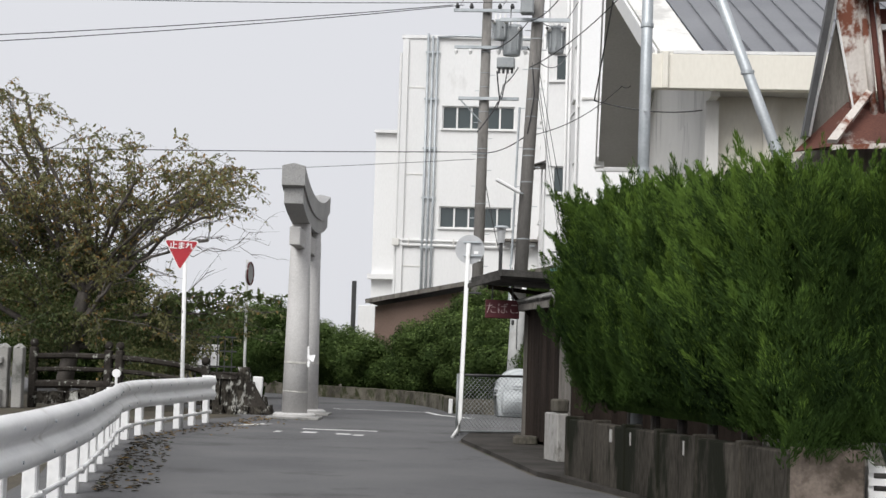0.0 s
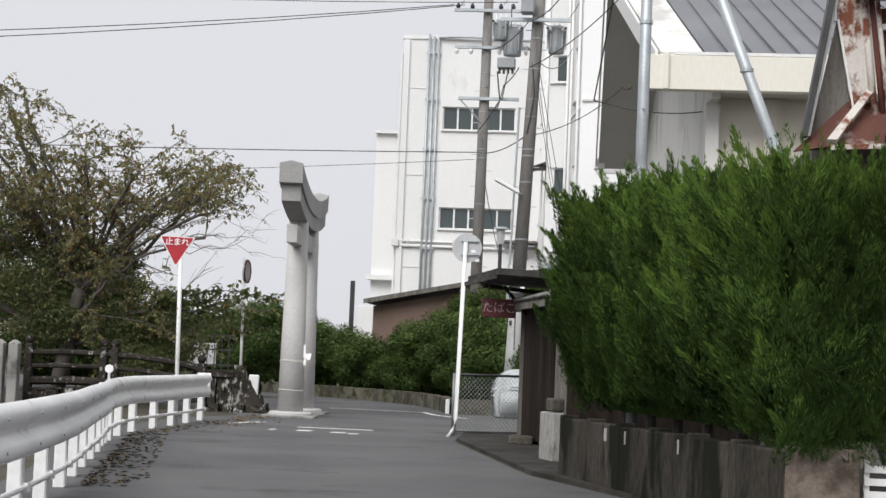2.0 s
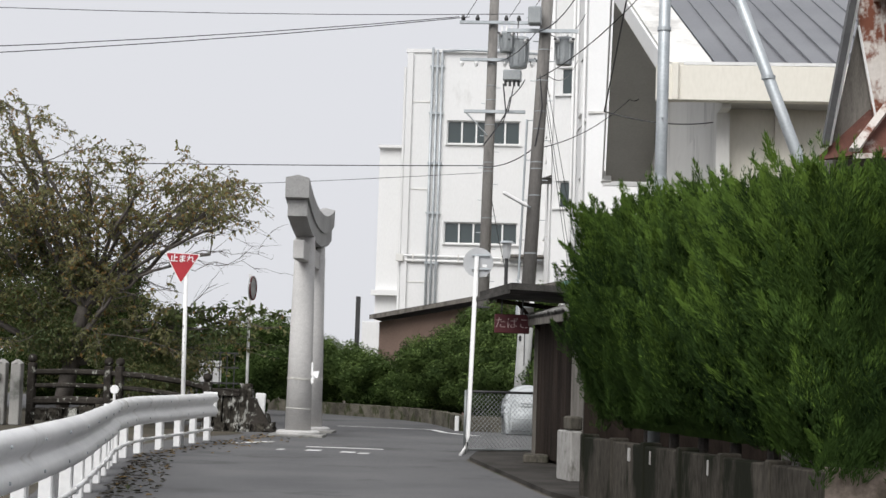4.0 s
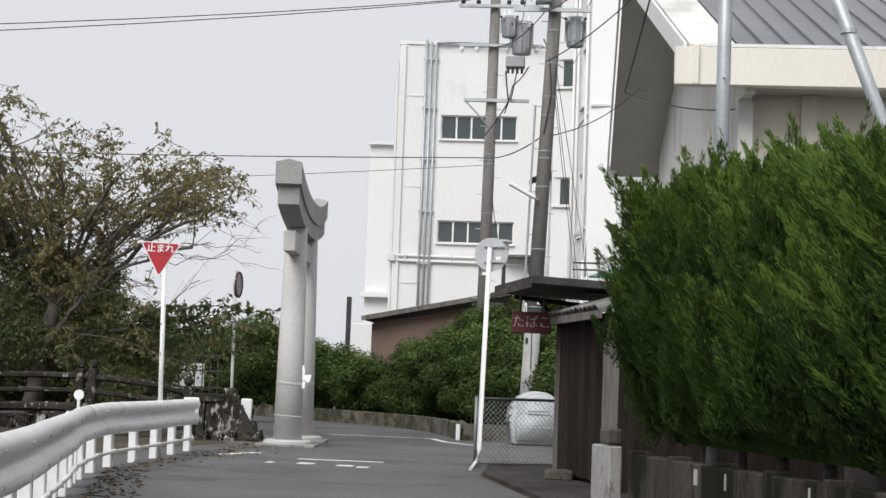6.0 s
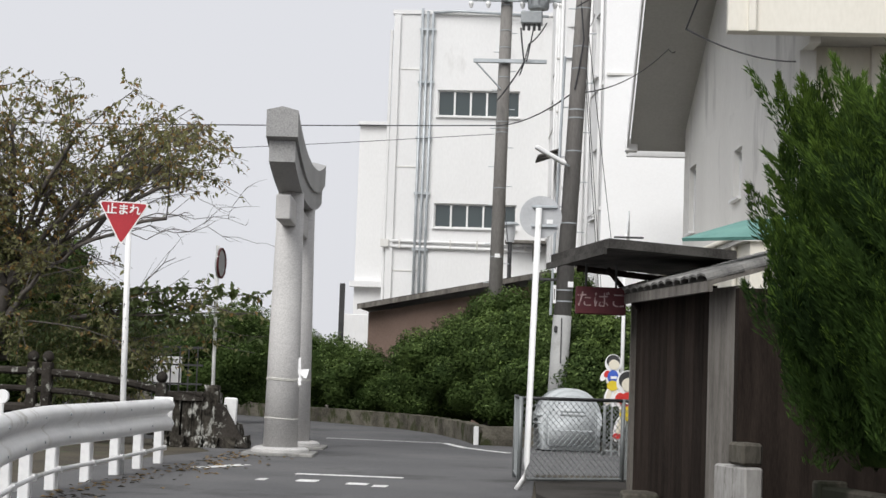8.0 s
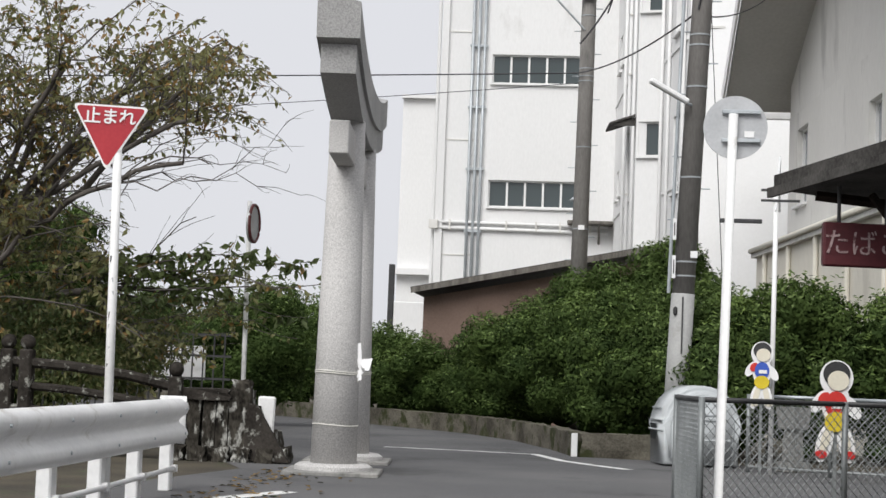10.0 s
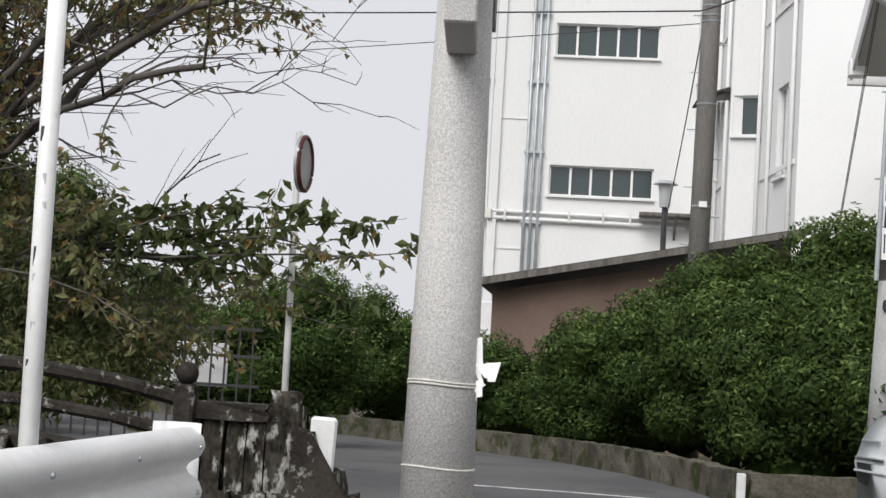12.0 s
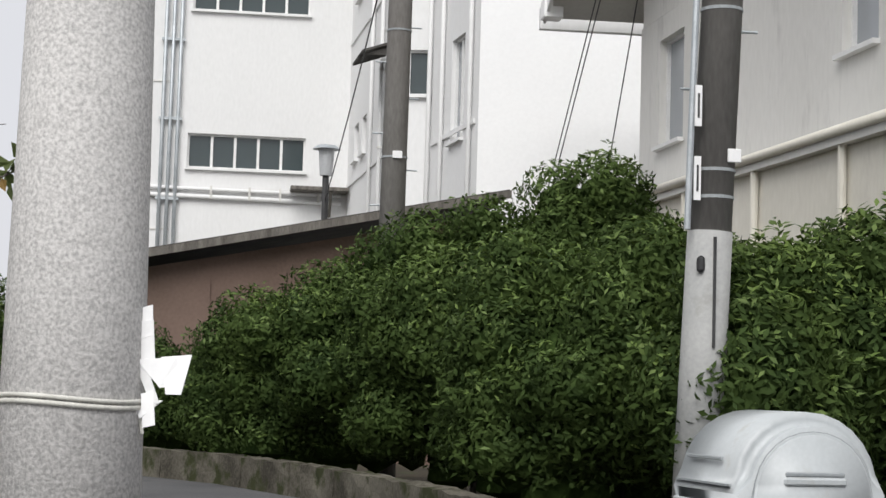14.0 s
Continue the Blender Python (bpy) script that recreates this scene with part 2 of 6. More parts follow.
def box(bm, c, s, m=None, bevel=0.0):
    r = bmesh.ops.create_cube(bm, size=1.0, matrix=(m or Matrix()) @ Matrix.Translation(c) @ Matrix.Diagonal((*s, 1)))
    if bevel:
        es = list({e for v in r["verts"] for e in v.link_edges})
        bmesh.ops.bevel(bm, geom=es, offset=bevel, segments=1, affect="EDGES")
    return bm


def cube(c, s, m=None, bevel=0.0):
    return box(bm_new(), c, s, m, bevel)


def tube(bm, pts, radii, seg=8, caps=True):
    """A tapered tube along points."""
    pts = [Vector(p) for p in pts]
    rings = []
    ref = Vector((0, 0, 1))
    for i, p in enumerate(pts):
        d = (pts[min(i + 1, len(pts) - 1)] - pts[max(i - 1, 0)]).normalized()
        side = d.cross(ref if abs(d.z) < 0.95 else Vector((1, 0, 0))).normalized()
        up = side.cross(d)
        r = radii[i] if hasattr(radii, "__len__") else radii
        rings.append([bm.verts.new(p + (side * math.cos(a) + up * math.sin(a)) * r) for a in (2 * math.pi * k / seg for k in range(seg))])
    for a, b in zip(rings, rings[1:]):
        for k in range(seg):
            bm.faces.new((a[k], a[(k + 1) % seg], b[(k + 1) % seg], b[k]))
    if caps:
        bm.faces.new(rings[0][::-1])
        bm.faces.new(rings[-1])
    return bm


def rod(p, q, r, seg=10, r2=None):
    return tube(bm_new(), [p, q], [r, r if r2 is None else r2], seg)


def prism(pts, z0, z1):
    """An upright slab over a plan polygon."""
    bm = bm_new()
    lo = [bm.verts.new((x, y, z0)) for x, y in pts]
    hi = [bm.verts.new((x, y, z1)) for x, y in pts]
    n = len(pts)
    bm.faces.new(hi)
    bm.faces.new(lo[::-1])
    for i in range(n):
        bm.faces.new((lo[i], lo[(i + 1) % n], hi[(i + 1) % n], hi[i]))
    bmesh.ops.recalc_face_normals(bm, faces=bm.faces)
    return bm


def slab(pts, thick):
    """A solid from a polygon in space, thickened along its normal."""
    bm = bm_new()
    ps = [Vector(p) for p in pts]
    nrm = (ps[1] - ps[0]).cross(ps[2] - ps[0]).normalized() * thick
    a = [bm.verts.new(p) for p in ps]
    b = [bm.verts.new(p + nrm) for p in ps]
    n = len(ps)
    bm.faces.new(a[::-1])
    bm.faces.new(b)
    for i in range(n):
        bm.faces.new((a[i], a[(i + 1) % n], b[(i + 1) % n], b[i]))
    bmesh.ops.recalc_face_normals(bm, faces=bm.faces)
    return bm


def holed_wall(length, z0, z1, thick, holes):
    """A wall along +x from the origin, its face at y=0 and its back at y=thick; holes are (x0, x1, za, zb)."""
    bm = bm_new()
    xs = sorted({0, length, *(v for h in holes for v in h[:2])})
    zs = sorted({z0, z1, *(v for h in holes for v in h[2:])})
    for x0, x1 in zip(xs, xs[1:]):
        for a, b in zip(zs, zs[1:]):
            cx, cz = (x0 + x1) / 2, (a + b) / 2
            if any(h[0] < cx < h[1] and h[2] < cz < h[3] for h in holes):
                continue
            box(bm, (cx, thick / 2, cz), (x1 - x0, thick, b - a))
    bmesh.ops.remove_doubles(bm, verts=bm.verts, dist=0.0005)
    seen = {}
    for f in bm.faces:
        seen.setdefault(tuple(round(v, 3) for v in f.calc_center_median()), []).append(f)
    bmesh.ops.delete(bm, geom=[f for fs in seen.values() if len(fs) > 1 for f in fs], context="FACES")
    return bm


def words(text, size, material, parent, m, name="lettering", bold=0.0):
    cu = bpy.data.curves.new(name, "FONT")
    cu.body, cu.size, cu.align_x, cu.align_y, cu.extrude = text, size, "CENTER", "CENTER", 0.002
    cu.offset = bold
    tmp = new("tmp_text", cu)
    me = bpy.data.meshes.new_from_object(tmp.evaluated_get(bpy.context.evaluated_depsgraph_get()))
    bpy.data.objects.remove(tmp)
    me.materials.clear()
    me.materials.append(material)
    ob = new(name, me)
    ob.parent = parent
    ob.matrix_basis = m
    return ob


def leaf_mesh(name, pts, axes, nrms, lengths, widths, materials, picks=None, parent=None, fold=0.25, soft=None):
    """Many small leaves: a folded diamond at each point, along its axis. soft: shading normals, so that a clump shades as one mass."""
    pts, axes, nrms = np.asarray(pts), np.asarray(axes), np.asarray(nrms)
    axes = axes / np.linalg.norm(axes, axis=1, keepdims=True)
    if soft is not None:
        # leaves lie over their clump like scales, a little ruffled
        soft = soft / (np.linalg.norm(soft, axis=1, keepdims=True) + 1e-9)
        axes = axes - 0.75 * (axes * soft).sum(1, keepdims=True) * soft
        axes /= np.linalg.norm(axes, axis=1, keepdims=True) + 1e-9
        nrms = soft + 0.22 * nrms / (np.linalg.norm(nrms, axis=1, keepdims=True) + 1e-9)
    side = np.cross(axes, nrms)
    side /= np.linalg.norm(side, axis=1, keepdims=True) + 1e-9
    up = np.cross(side, axes)
    if soft is not None:
        soft = soft / (np.linalg.norm(soft, axis=1, keepdims=True) + 1e-9)
        flip = np.where((np.cross(side, axes) * soft).sum(1) < 0, -1.0, 1.0)[:, None]
        side, up = side * flip, up * flip
    L, W = np.asarray(lengths)[:, None], np.asarray(widths)[:, None]
    v = np.stack([pts, pts + axes * L * 0.45 + side * W * 0.5 + up * W * fold, pts + axes * L, pts + axes * L * 0.45 - side * W * 0.5 + up * W * fold], 1).reshape(-1, 3)
    k = np.arange(len(pts)) * 4
    f = np.stack([k, k + 1, k + 2, k, k + 2, k + 3], 1).reshape(-1, 3)
    me = bpy.data.meshes.new(name)
    me.from_pydata(v.tolist(), [], f.tolist())
    for m in materials:
        me.materials.append(m)
    if picks is not None:
        me.polygons.foreach_set("material_index", np.repeat(np.asarray(picks, dtype=np.int32), 2))
    if soft is not None:
        own = up * 0.35 + soft
        own /= np.linalg.norm(own, axis=1, keepdims=True) + 1e-9
        me.polygons.foreach_set("use_smooth", np.ones(len(f), dtype=bool))
        me.normals_split_custom_set_from_vertices(np.repeat(own, 4, axis=0).tolist())
    ob = new(name, me)
    ob.parent = parent
    return ob


def unit(rng, n):
    v = rng.normal(size=(n, 3))
    return v / np.linalg.norm(v, axis=1, keepdims=True)

# ---- ground, road, pavements ----


def sheet(name, pts, z, material, label, category, kind="structure"):
    bm = bm_new()
    f = bm.faces.new([bm.verts.new((x, y, z)) for x, y in pts])
    if f.normal.z < 0:
        f.normal_flip()
    bm.normal_update()
    if f.normal.z < 0:
        bmesh.ops.reverse_faces(bm, faces=[f])
    return tagged(part(name, bm, material), label, category, kind=kind)


sheet("ground", [(-2500, -800), (2500, -800), (2500, 4000), (-2500, 4000)], 0.0, SOIL, "bare brown soil with thin moss", "ground")
ROAD = [(-1.6, -40), (9, -40), (7.6, 0), (4.75, 10.2), (2.36, 16.6), (1.02, 23.3), (0.98, 27.6), (9, 29.5), (14, 33), (1.0, 35.9), (-0.15, 36.1), (-0.5, 38.2),
        (-1.2, 41.0), (-2.2, 43.4), (-3.6, 45.4), (-5.6, 48), (-8, 51), (-13, 56.5), (-24, 66), (-30, 58), (-12, 42), (-6.2, 34.5), (-4.6, 32.6), (-3.7, 30.2), (-4.2, 27.2), (-4.0, 21.3), (-3.3, 18),
        (-2.3, 14.4), (-1.5, 10.5), (-1.0, 5), (-1.0, -10)]
sheet("road", ROAD, 0.006, ASPHALT, "worn grey asphalt lane opening into a junction", "road")


def road_line(pts, width):
    bm = bm_new()
    rows = []
    for i, p in enumerate(pts):
        a, b = Vector(pts[max(i - 1, 0)]), Vector(pts[min(i + 1, len(pts) - 1)])
        d = (b - a).normalized()
        n = Vector((-d.y, d.x)) * width / 2
        rows.append((bm.verts.new((p[0] + n.x, p[1] + n.y, 0.01)), bm.verts.new((p[0] - n.x, p[1] - n.y, 0.01))))
    for (a, b), (c, d) in zip(rows, rows[1:]):
        bm.faces.new((a, c, d, b))
    bmesh.ops.recalc_face_normals(bm, faces=bm.faces)
    return bm


for ob_pts, w, lab in (
    ([(-2.95, 36.6), (-1.9, 36.5), (-0.75, 36.25), (-0.35, 34.75), (0.1, 33.9), (0.5, 33.25)], 0.16, "white edge line curving round the junction"),
    ([(-3.02, 26.1), (-2.75, 26.8), (-2.62, 27.2)], 0.2, "short worn white line beside the guard rail"),
    ([(-1.75, 25.75), (-1.2, 25.75), (-0.5, 25.75)], 0.22, "worn white stop line across the lane"),
    ([(-1.98, 24.55), (-1.88, 24.55)], 0.35, "worn fragment of white road lettering"),
    ([(-1.55, 24.6), (-1.32, 24.6)], 0.4, "worn fragment of white road lettering"),
    ([(-0.98, 24.4), (-0.75, 24.4)], 0.35, "worn fragment of white road lettering"),
    ([(-0.68, 24.2), (-0.52, 24.2)], 0.32, "worn fragment of white road lettering"),
):
    tagged(part("road_marking", road_line(ob_pts, w), LINE), lab, "road marking", kind="structure")

# pavement in front of the shop, raised a little, with a kerb stone row along its edge
PAVE = [(1.06, 23.4), (2.42, 16.6), (4.8, 10.3), (9.5, 10.3), (9.5, 17), (6.5, 26.4), (1.0, 26.4)]
tagged(part("pavement", prism(PAVE, -0.05, 0.05), PAVING), "stained grey concrete pavement beside the shop", "pavement", kind="structure")
leaf_bits = np.random.RandomState(5)
n = 260
px = np.where(leaf_bits.rand(n) < 0.7, -3.35 + 0.45 * leaf_bits.rand(n) - 0.03 * np.abs(leaf_bits.normal(size=n)), -3.3 + leaf_bits.rand(n))
py = 21.5 + 9.0 * leaf_bits.rand(n)
lit = leaf_mesh("leaf_litter", np.stack([px, py, np.full(n, 0.014)], 1), np.stack([leaf_bits.normal(size=n), leaf_bits.normal(size=n), 0.1 * leaf_bits.rand(n)], 1),
                np.tile((0, 0, 1.0), (n, 1)), 0.05 + 0.05 * leaf_bits.rand(n), 0.03 + 0.03 * leaf_bits.rand(n), [CHERRYBROWN, SOIL], (leaf_bits.rand(n) < 0.4).astype(int))
rail_bits = []
for k in range(420):
    t = leaf_bits.rand()
    rail_bits.append((-1.2 - 2.1 * t + 0.5 * leaf_bits.rand() ** 2, 12.5 + 9.0 * t, 0.013))
rail_bits = np.array(rail_bits)
n = len(rail_bits)
lit2 = leaf_mesh("leaf_litter", rail_bits, np.stack([leaf_bits.normal(size=n), leaf_bits.normal(size=n), 0.1 * leaf_bits.rand(n)], 1), np.tile((0, 0, 1.0), (n, 1)),
                 0.05 + 0.05 * leaf_bits.rand(n), 0.03 + 0.03 * leaf_bits.rand(n), [SOIL, CHERRYBROWN], (leaf_bits.rand(n) < 0.1).astype(int))
tagged(lit2, "dry fallen leaves below the guard rail", "leaf litter", kind="stuff")
tagged(lit, "dry fallen leaves along the road edge", "leaf litter", kind="stuff")

def rough_block(bm, c, s, rnd, k=0.06, m=None):
    bmesh.ops.create_cube(bm, size=1.0)
    bmesh.ops.subdivide_edges(bm, edges=list(bm.edges), cuts=2, use_grid_fill=True)
    for v in bm.verts:
        sq = v.co.copy()
        v.co = Vector((sq.x * s[0] + rnd.uniform(-k, k) * s[0], sq.y * s[1] + rnd.uniform(-k, k) * s[1], sq.z * s[2] + rnd.uniform(-k, k) * s[2]))
        if m:
            v.co = m @ v.co
        v.co += Vector(c)
    return bm


# kerb along the far side of the road: separate concrete blocks under the shrubs
KERB = [(1.2, 36.35), (-0.12, 36.2), (-0.5, 38.3), (-1.2, 41.1), (-2.2, 43.5), (-3.6, 45.5), (-5.6, 48.1), (-8, 51.1), (-13, 56.6)]
kerb = thing("kerb", "low mossy concrete kerb below the shrub hedge", "kerb", kind="structure")
kerb_rng = random.Random(3)
for (x0, y0), (x1, y1) in zip(KERB, KERB[1:]):
    d = Vector((x1 - x0, y1 - y0, 0))
    cnt = max(1, round(d.length / 0.6))
    for i in range(cnt):
        c = Vector((x0, y0, 0)) + d * ((i + 0.5) / cnt)
        part("kerb_block", rough_block(bm_new(), (c.x, c.y + 0.05, 0.165), (d.length / cnt - 0.01, 0.24, 0.35), kerb_rng, 0.04, Matrix.Rotation(math.atan2(d.y, d.x), 3, "Z")), KERBSTONE, kerb)
part("kerb_marker", cube((-0.2, 36.1, 0.17), (0.09, 0.1, 0.33), None, 0.01), WHITEPAINT, kerb, "white painted marker stone")

# ---- torii gate ----


def torii_gate():
    g = thing("torii_gate", "pale granite torii gate with upswept double lintel", "torii gate", -2.752, 31.12, 0, 4.5)
    for s, y in ((-1, -1.12), (1, 1.16)):
        bm = tube(bm_new(), [(0, y, 0.1), (0, y - s * 0.01, 1.5), (0, y - s * 0.04, 3.75)], [0.246, 0.226, 0.186], 40)
        part("column", bm, GRANITE, g, smooth=True)
        bm = tube(bm_new(), [(0, y, 0.0), (0, y, 0.09), (0, y, 0.12)], [0.42, 0.41, 0.36], 24)
        part("base_ring", bm, GRANITE, g, smooth=False)
        part("base_slab", cube((0, y, 0.025), (1.0, 1.0, 0.05), None, 0.01), CONC, g)
        for z in (0.52, 1.06):
            bm = bm_new()
            r = 0.247 - 0.0145 * z
            n = 36
            loop = [(r * math.cos(a), y + r * math.sin(a), z + 0.008 * math.sin(2 * a)) for a in (2 * math.pi * k / n for k in range(n + 1))]
            tube(bm, loop, 0.008 if z < 1 else 0.009, 6, False)
            if z > 1:
                tube(bm, [(p[0], p[1], p[2] + 0.02) for p in loop], 0.008, 6, False)
            if z > 1 or s < 0:
                part("rope", bm, ROPE, g, "thin pale rope tied round the column", smooth=True)
    # lintels: swept boxes, lowest in the middle
    def swept(half, w0, z0, z1, peak, rise, end_lean):
        bm = bm_new()
        rings = []
        n = 24
        for i in range(n + 1):
            u = -1 + 2 * i / n
            lift = rise * abs(u) ** 2.2
            w = w0 * (1 + 0.06 * abs(u))
            ring = []
            for x, z in ((-w, z0), (w, z0), (w, z1), (0, z1 + peak), (-w, z1)):
                ring.append(bm.verts.new((x, u * half + (end_lean * (z - z0) * (1 if u > 0 else -1) if abs(u) == 1 else 0), z + lift)))
            rings.append(ring)
        for a, b in zip(rings, rings[1:]):
            for k in range(5):
                bm.faces.new((a[k], a[(k + 1) % 5], b[(k + 1) % 5], b[k]))
        bm.faces.new(rings[0][::-1])
        bm.faces.new(rings[-1])
        bmesh.ops.recalc_face_normals(bm, faces=bm.faces)
        return bm

    part("upper_lintel", swept(2.85, 0.2, 3.96, 4.31, 0.05, 0.34, 0.1), GRANITE_D, g, "grey granite upper lintel with sloped top")
    part("lower_lintel", swept(2.7, 0.165, 3.68, 3.96, 0.0, 0.3, 0.1), GRANITE_D, g)
    part("tie_beam", cube((0, 0, 3.42), (0.2, 4.5, 0.34), None, 0.012), GRANITE, g)
    part("tablet_post", cube((0, 0.0, 3.63), (0.16, 0.4, 0.1), None, 0.01), GRANITE, g)
    for y in (-1.12, 1.16):
        part("wedge", cube((0, y + 0.3, 3.63), (0.14, 0.2, 0.07), None, 0.01), GRANITE, g)
    return g


torii_gate()


def paper_streamer(x, y, z, rz):
    t = thing("paper_streamer", "folded white paper streamers hanging from the rope", "paper streamer", x, y, z, rz)
    strips = (
        [(-0.01, 0, 0.2), (0.05, -0.02, 0.21), (0.06, -0.02, 0.08), (0.0, 0, 0.06)],
        [(0.0, -0.01, 0.08), (0.13, -0.05, 0.09), (0.16, -0.05, 0.0), (0.08, -0.04, -0.01)],
        [(0.08, -0.03, 0.09), (0.18, -0.06, 0.1), (0.15, -0.07, -0.03), (0.1, -0.05, -0.03)],
        [(0.0, 0.0, 0.06), (0.03, -0.02, 0.07), (0.08, -0.04, -0.06), (0.05, -0.02, -0.06)],
        [(0.05, -0.01, -0.05), (0.09, -0.03, -0.05), (0.02, -0.03, -0.11), (0.0, -0.02, -0.08)],
    )
    strips += (
        [(-0.02, 0.01, 0.24), (0.045, -0.01, 0.26), (0.05, -0.02, 0.16), (-0.01, 0, 0.14)],
        [(0.02, -0.02, -0.03), (0.06, -0.03, -0.02), (0.07, -0.04, -0.13), (0.03, -0.03, -0.14)],
    )
    for pts in strips:
        part("paper_fold", slab(pts, 0.004), PAPER, t)
    part("knot", rod((0.0, 0.0, 0.0), (0.03, -0.01, -0.16), 0.006, 6), ROPE, t)
    return t


paper_streamer(-2.46, 29.95, 1.13, 0)

# ---- stop sign ----


def stop_sign():
    g = thing("stop_sign", "red inverted triangle stop sign on a white pole", "road sign", -3.44, 24.35, 0)
    part("pole", rod((0, 0.02, 0), (-0.1, 0.2, 2.96), 0.033, 16), WHITEPAINT, g, "white painted steel pole, scuffed", smooth=True)
    def tri(side, r, y, th):
        h = side * math.sqrt(3) / 2
        cs = [Vector((-side / 2, 0, h / 3)), Vector((side / 2, 0, h / 3)), Vector((0, 0, -2 * h / 3))]
        pts = []
        for i, c in enumerate(cs):
            a, b = (cs[i - 1] - c).normalized(), (cs[(i + 1) % 3] - c).normalized()
            p0, p1 = c + a * r * 1.7, c + b * r * 1.7
            for k in range(6):
                u = k / 5
                pts.append(((1 - u) ** 2 * p0 + 2 * u * (1 - u) * c + u * u * p1))
        bm = bm_new()
        a = [bm.verts.new((p.x, y, p.z)) for p in pts]
        b = [bm.verts.new((p.x, y + th, p.z)) for p in pts]
        bm.faces.new(a)
        bm.faces.new(b[::-1])
        for i in range(len(a)):
            bm.faces.new((a[i], b[i], b[(i + 1) % len(a)], a[(i + 1) % len(a)]))
        bmesh.ops.recalc_face_normals(bm, faces=bm.faces)
        return bm

    plate = part("sign_plate", tri(0.57, 0.03, 0, 0.012), SIGNWHITE, g, "white bordered sign plate")
    plate.matrix_basis = pose(-0.15, 0.14, 2.82, 0, 1.5, 8)
    red = part("sign_face", tri(0.52, 0.025, -0.003, 0.002), SIGNRED, plate, "red reflective face")
    words("止まれ", 0.128, SIGNWHITE, plate, pose(0, -0.008, 0.07, 90), bold=0.0022)
    for z in (2.72, 2.92):
        part("bracket", cube((-0.1, 0.2, z), (0.09, 0.06, 0.03), None, 0.005), GALV, g)
    rnd = random.Random(4)
    for i in range(7):
        z = 1.05 + 0.12 * i + rnd.uniform(0, 0.08)
        part("scuff", cube((-0.1 * z / 3 + rnd.uniform(-0.015, 0.015), 0.02 + 0.06 * z - 0.0285, z), (rnd.uniform(0.006, 0.016), 0.004, rnd.uniform(0.015, 0.07)), None, 0.001), SIGNBACK if i % 3 else DARKMETAL, g, "dark scuff on the pole")
    return g


stop_sign()


def disc_sign():
    g = thing("round_sign", "round road sign seen from behind, on a white pole", "road sign", 0.93, 24.6, 0)
    part("pole", tube(bm_new(), [(-0.1, -0.05, 0), (-0.02, -0.04, 0.12), (0, 0, 0.3), (0.05, 0.1, 3.06)], [0.034] * 4, 16), WHITEPAINT, g, "white painted pole bent at the foot", smooth=True)
    part("sign_disc", rod((0.07, 0.145, 2.97), (0.07, 0.16, 2.97), 0.232, 40), SIGNBACK, g, "pale grey back of the disc")
    for z in (2.87, 3.08):
        part("bracket", cube((0.11, 0.12, z), (0.28, 0.03, 0.03), None, 0.005), GALV, g)
    part("sticker", cube((0.17, 0.138, 2.92), (0.07, 0.003, 0.045)), SIGNWHITE, g)
    part("arm", cube((0.12, 0.08, 2.28), (0.3, 0.03, 0.03), None, 0.005), DARKMETAL, g, "dark clamp arm on the pole")
    return g


disc_sign()


def traffic_mirror():
    g = thing("round_mirror_sign", "round sign with a dark red rim on a pale pole", "road sign", -4.37, 33.3, 0)
    part("pole", rod((0, 0.05, 0), (-0.03, 0.05, 3.2), 0.03, 14), WHITEPAINT, g, smooth=True)
    head = part("disc", rod((0, -0.02, 0), (0, 0.02, 0), 0.25, 40), SIGNBACK, g)
    head.matrix_basis = pose(0.03, 0, 2.91, 0, 0, 86)
    bm = bm_new()
    loop = [(0.235 * math.cos(a), -0.02, 0.235 * math.sin(a)) for a in (2 * math.pi * k / 40 for k in range(41))]
    tube(bm, loop, 0.022, 6, False)
    part("rim", bm, MARROON, head, "dark red rim", smooth=True)
    for z in (2.8, 3.02):
        part("bracket", cube((-0.01, 0.04, z), (0.06, 0.06, 0.03)), GALV, g)
    return g


traffic_mirror()

# ---- guard rail ----
RAIL = [(-0.37, 6.0), (-0.63, 8.5), (-0.99, 10.6), (-1.37, 12.5), (-1.83, 14.4), (-2.38, 16.7), (-2.85, 18.5), (-3.27, 20.6), (-3.42, 21.8), (-3.46, 23.6), (-3.55, 25.4), (-3.62, 26.85)]


def spline(pts, n):
    out = []
    p = [Vector(q) for q in pts]
    p = [p[0] * 2 - p[1]] + p + [p[-1] * 2 - p[-2]]
    for i in range(1, len(p) - 2):
        for k in range(n):
            t = k / n
            a, b, c, d = p[i - 1], p[i], p[i + 1], p[i + 2]
            out.append(0.5 * (2 * b + (c - a) * t + (2 * a - 5 * b + 4 * c - d) * t * t + (3 * b - a - 3 * c + d) * t**3))
    out.append(p[-2])
    return out


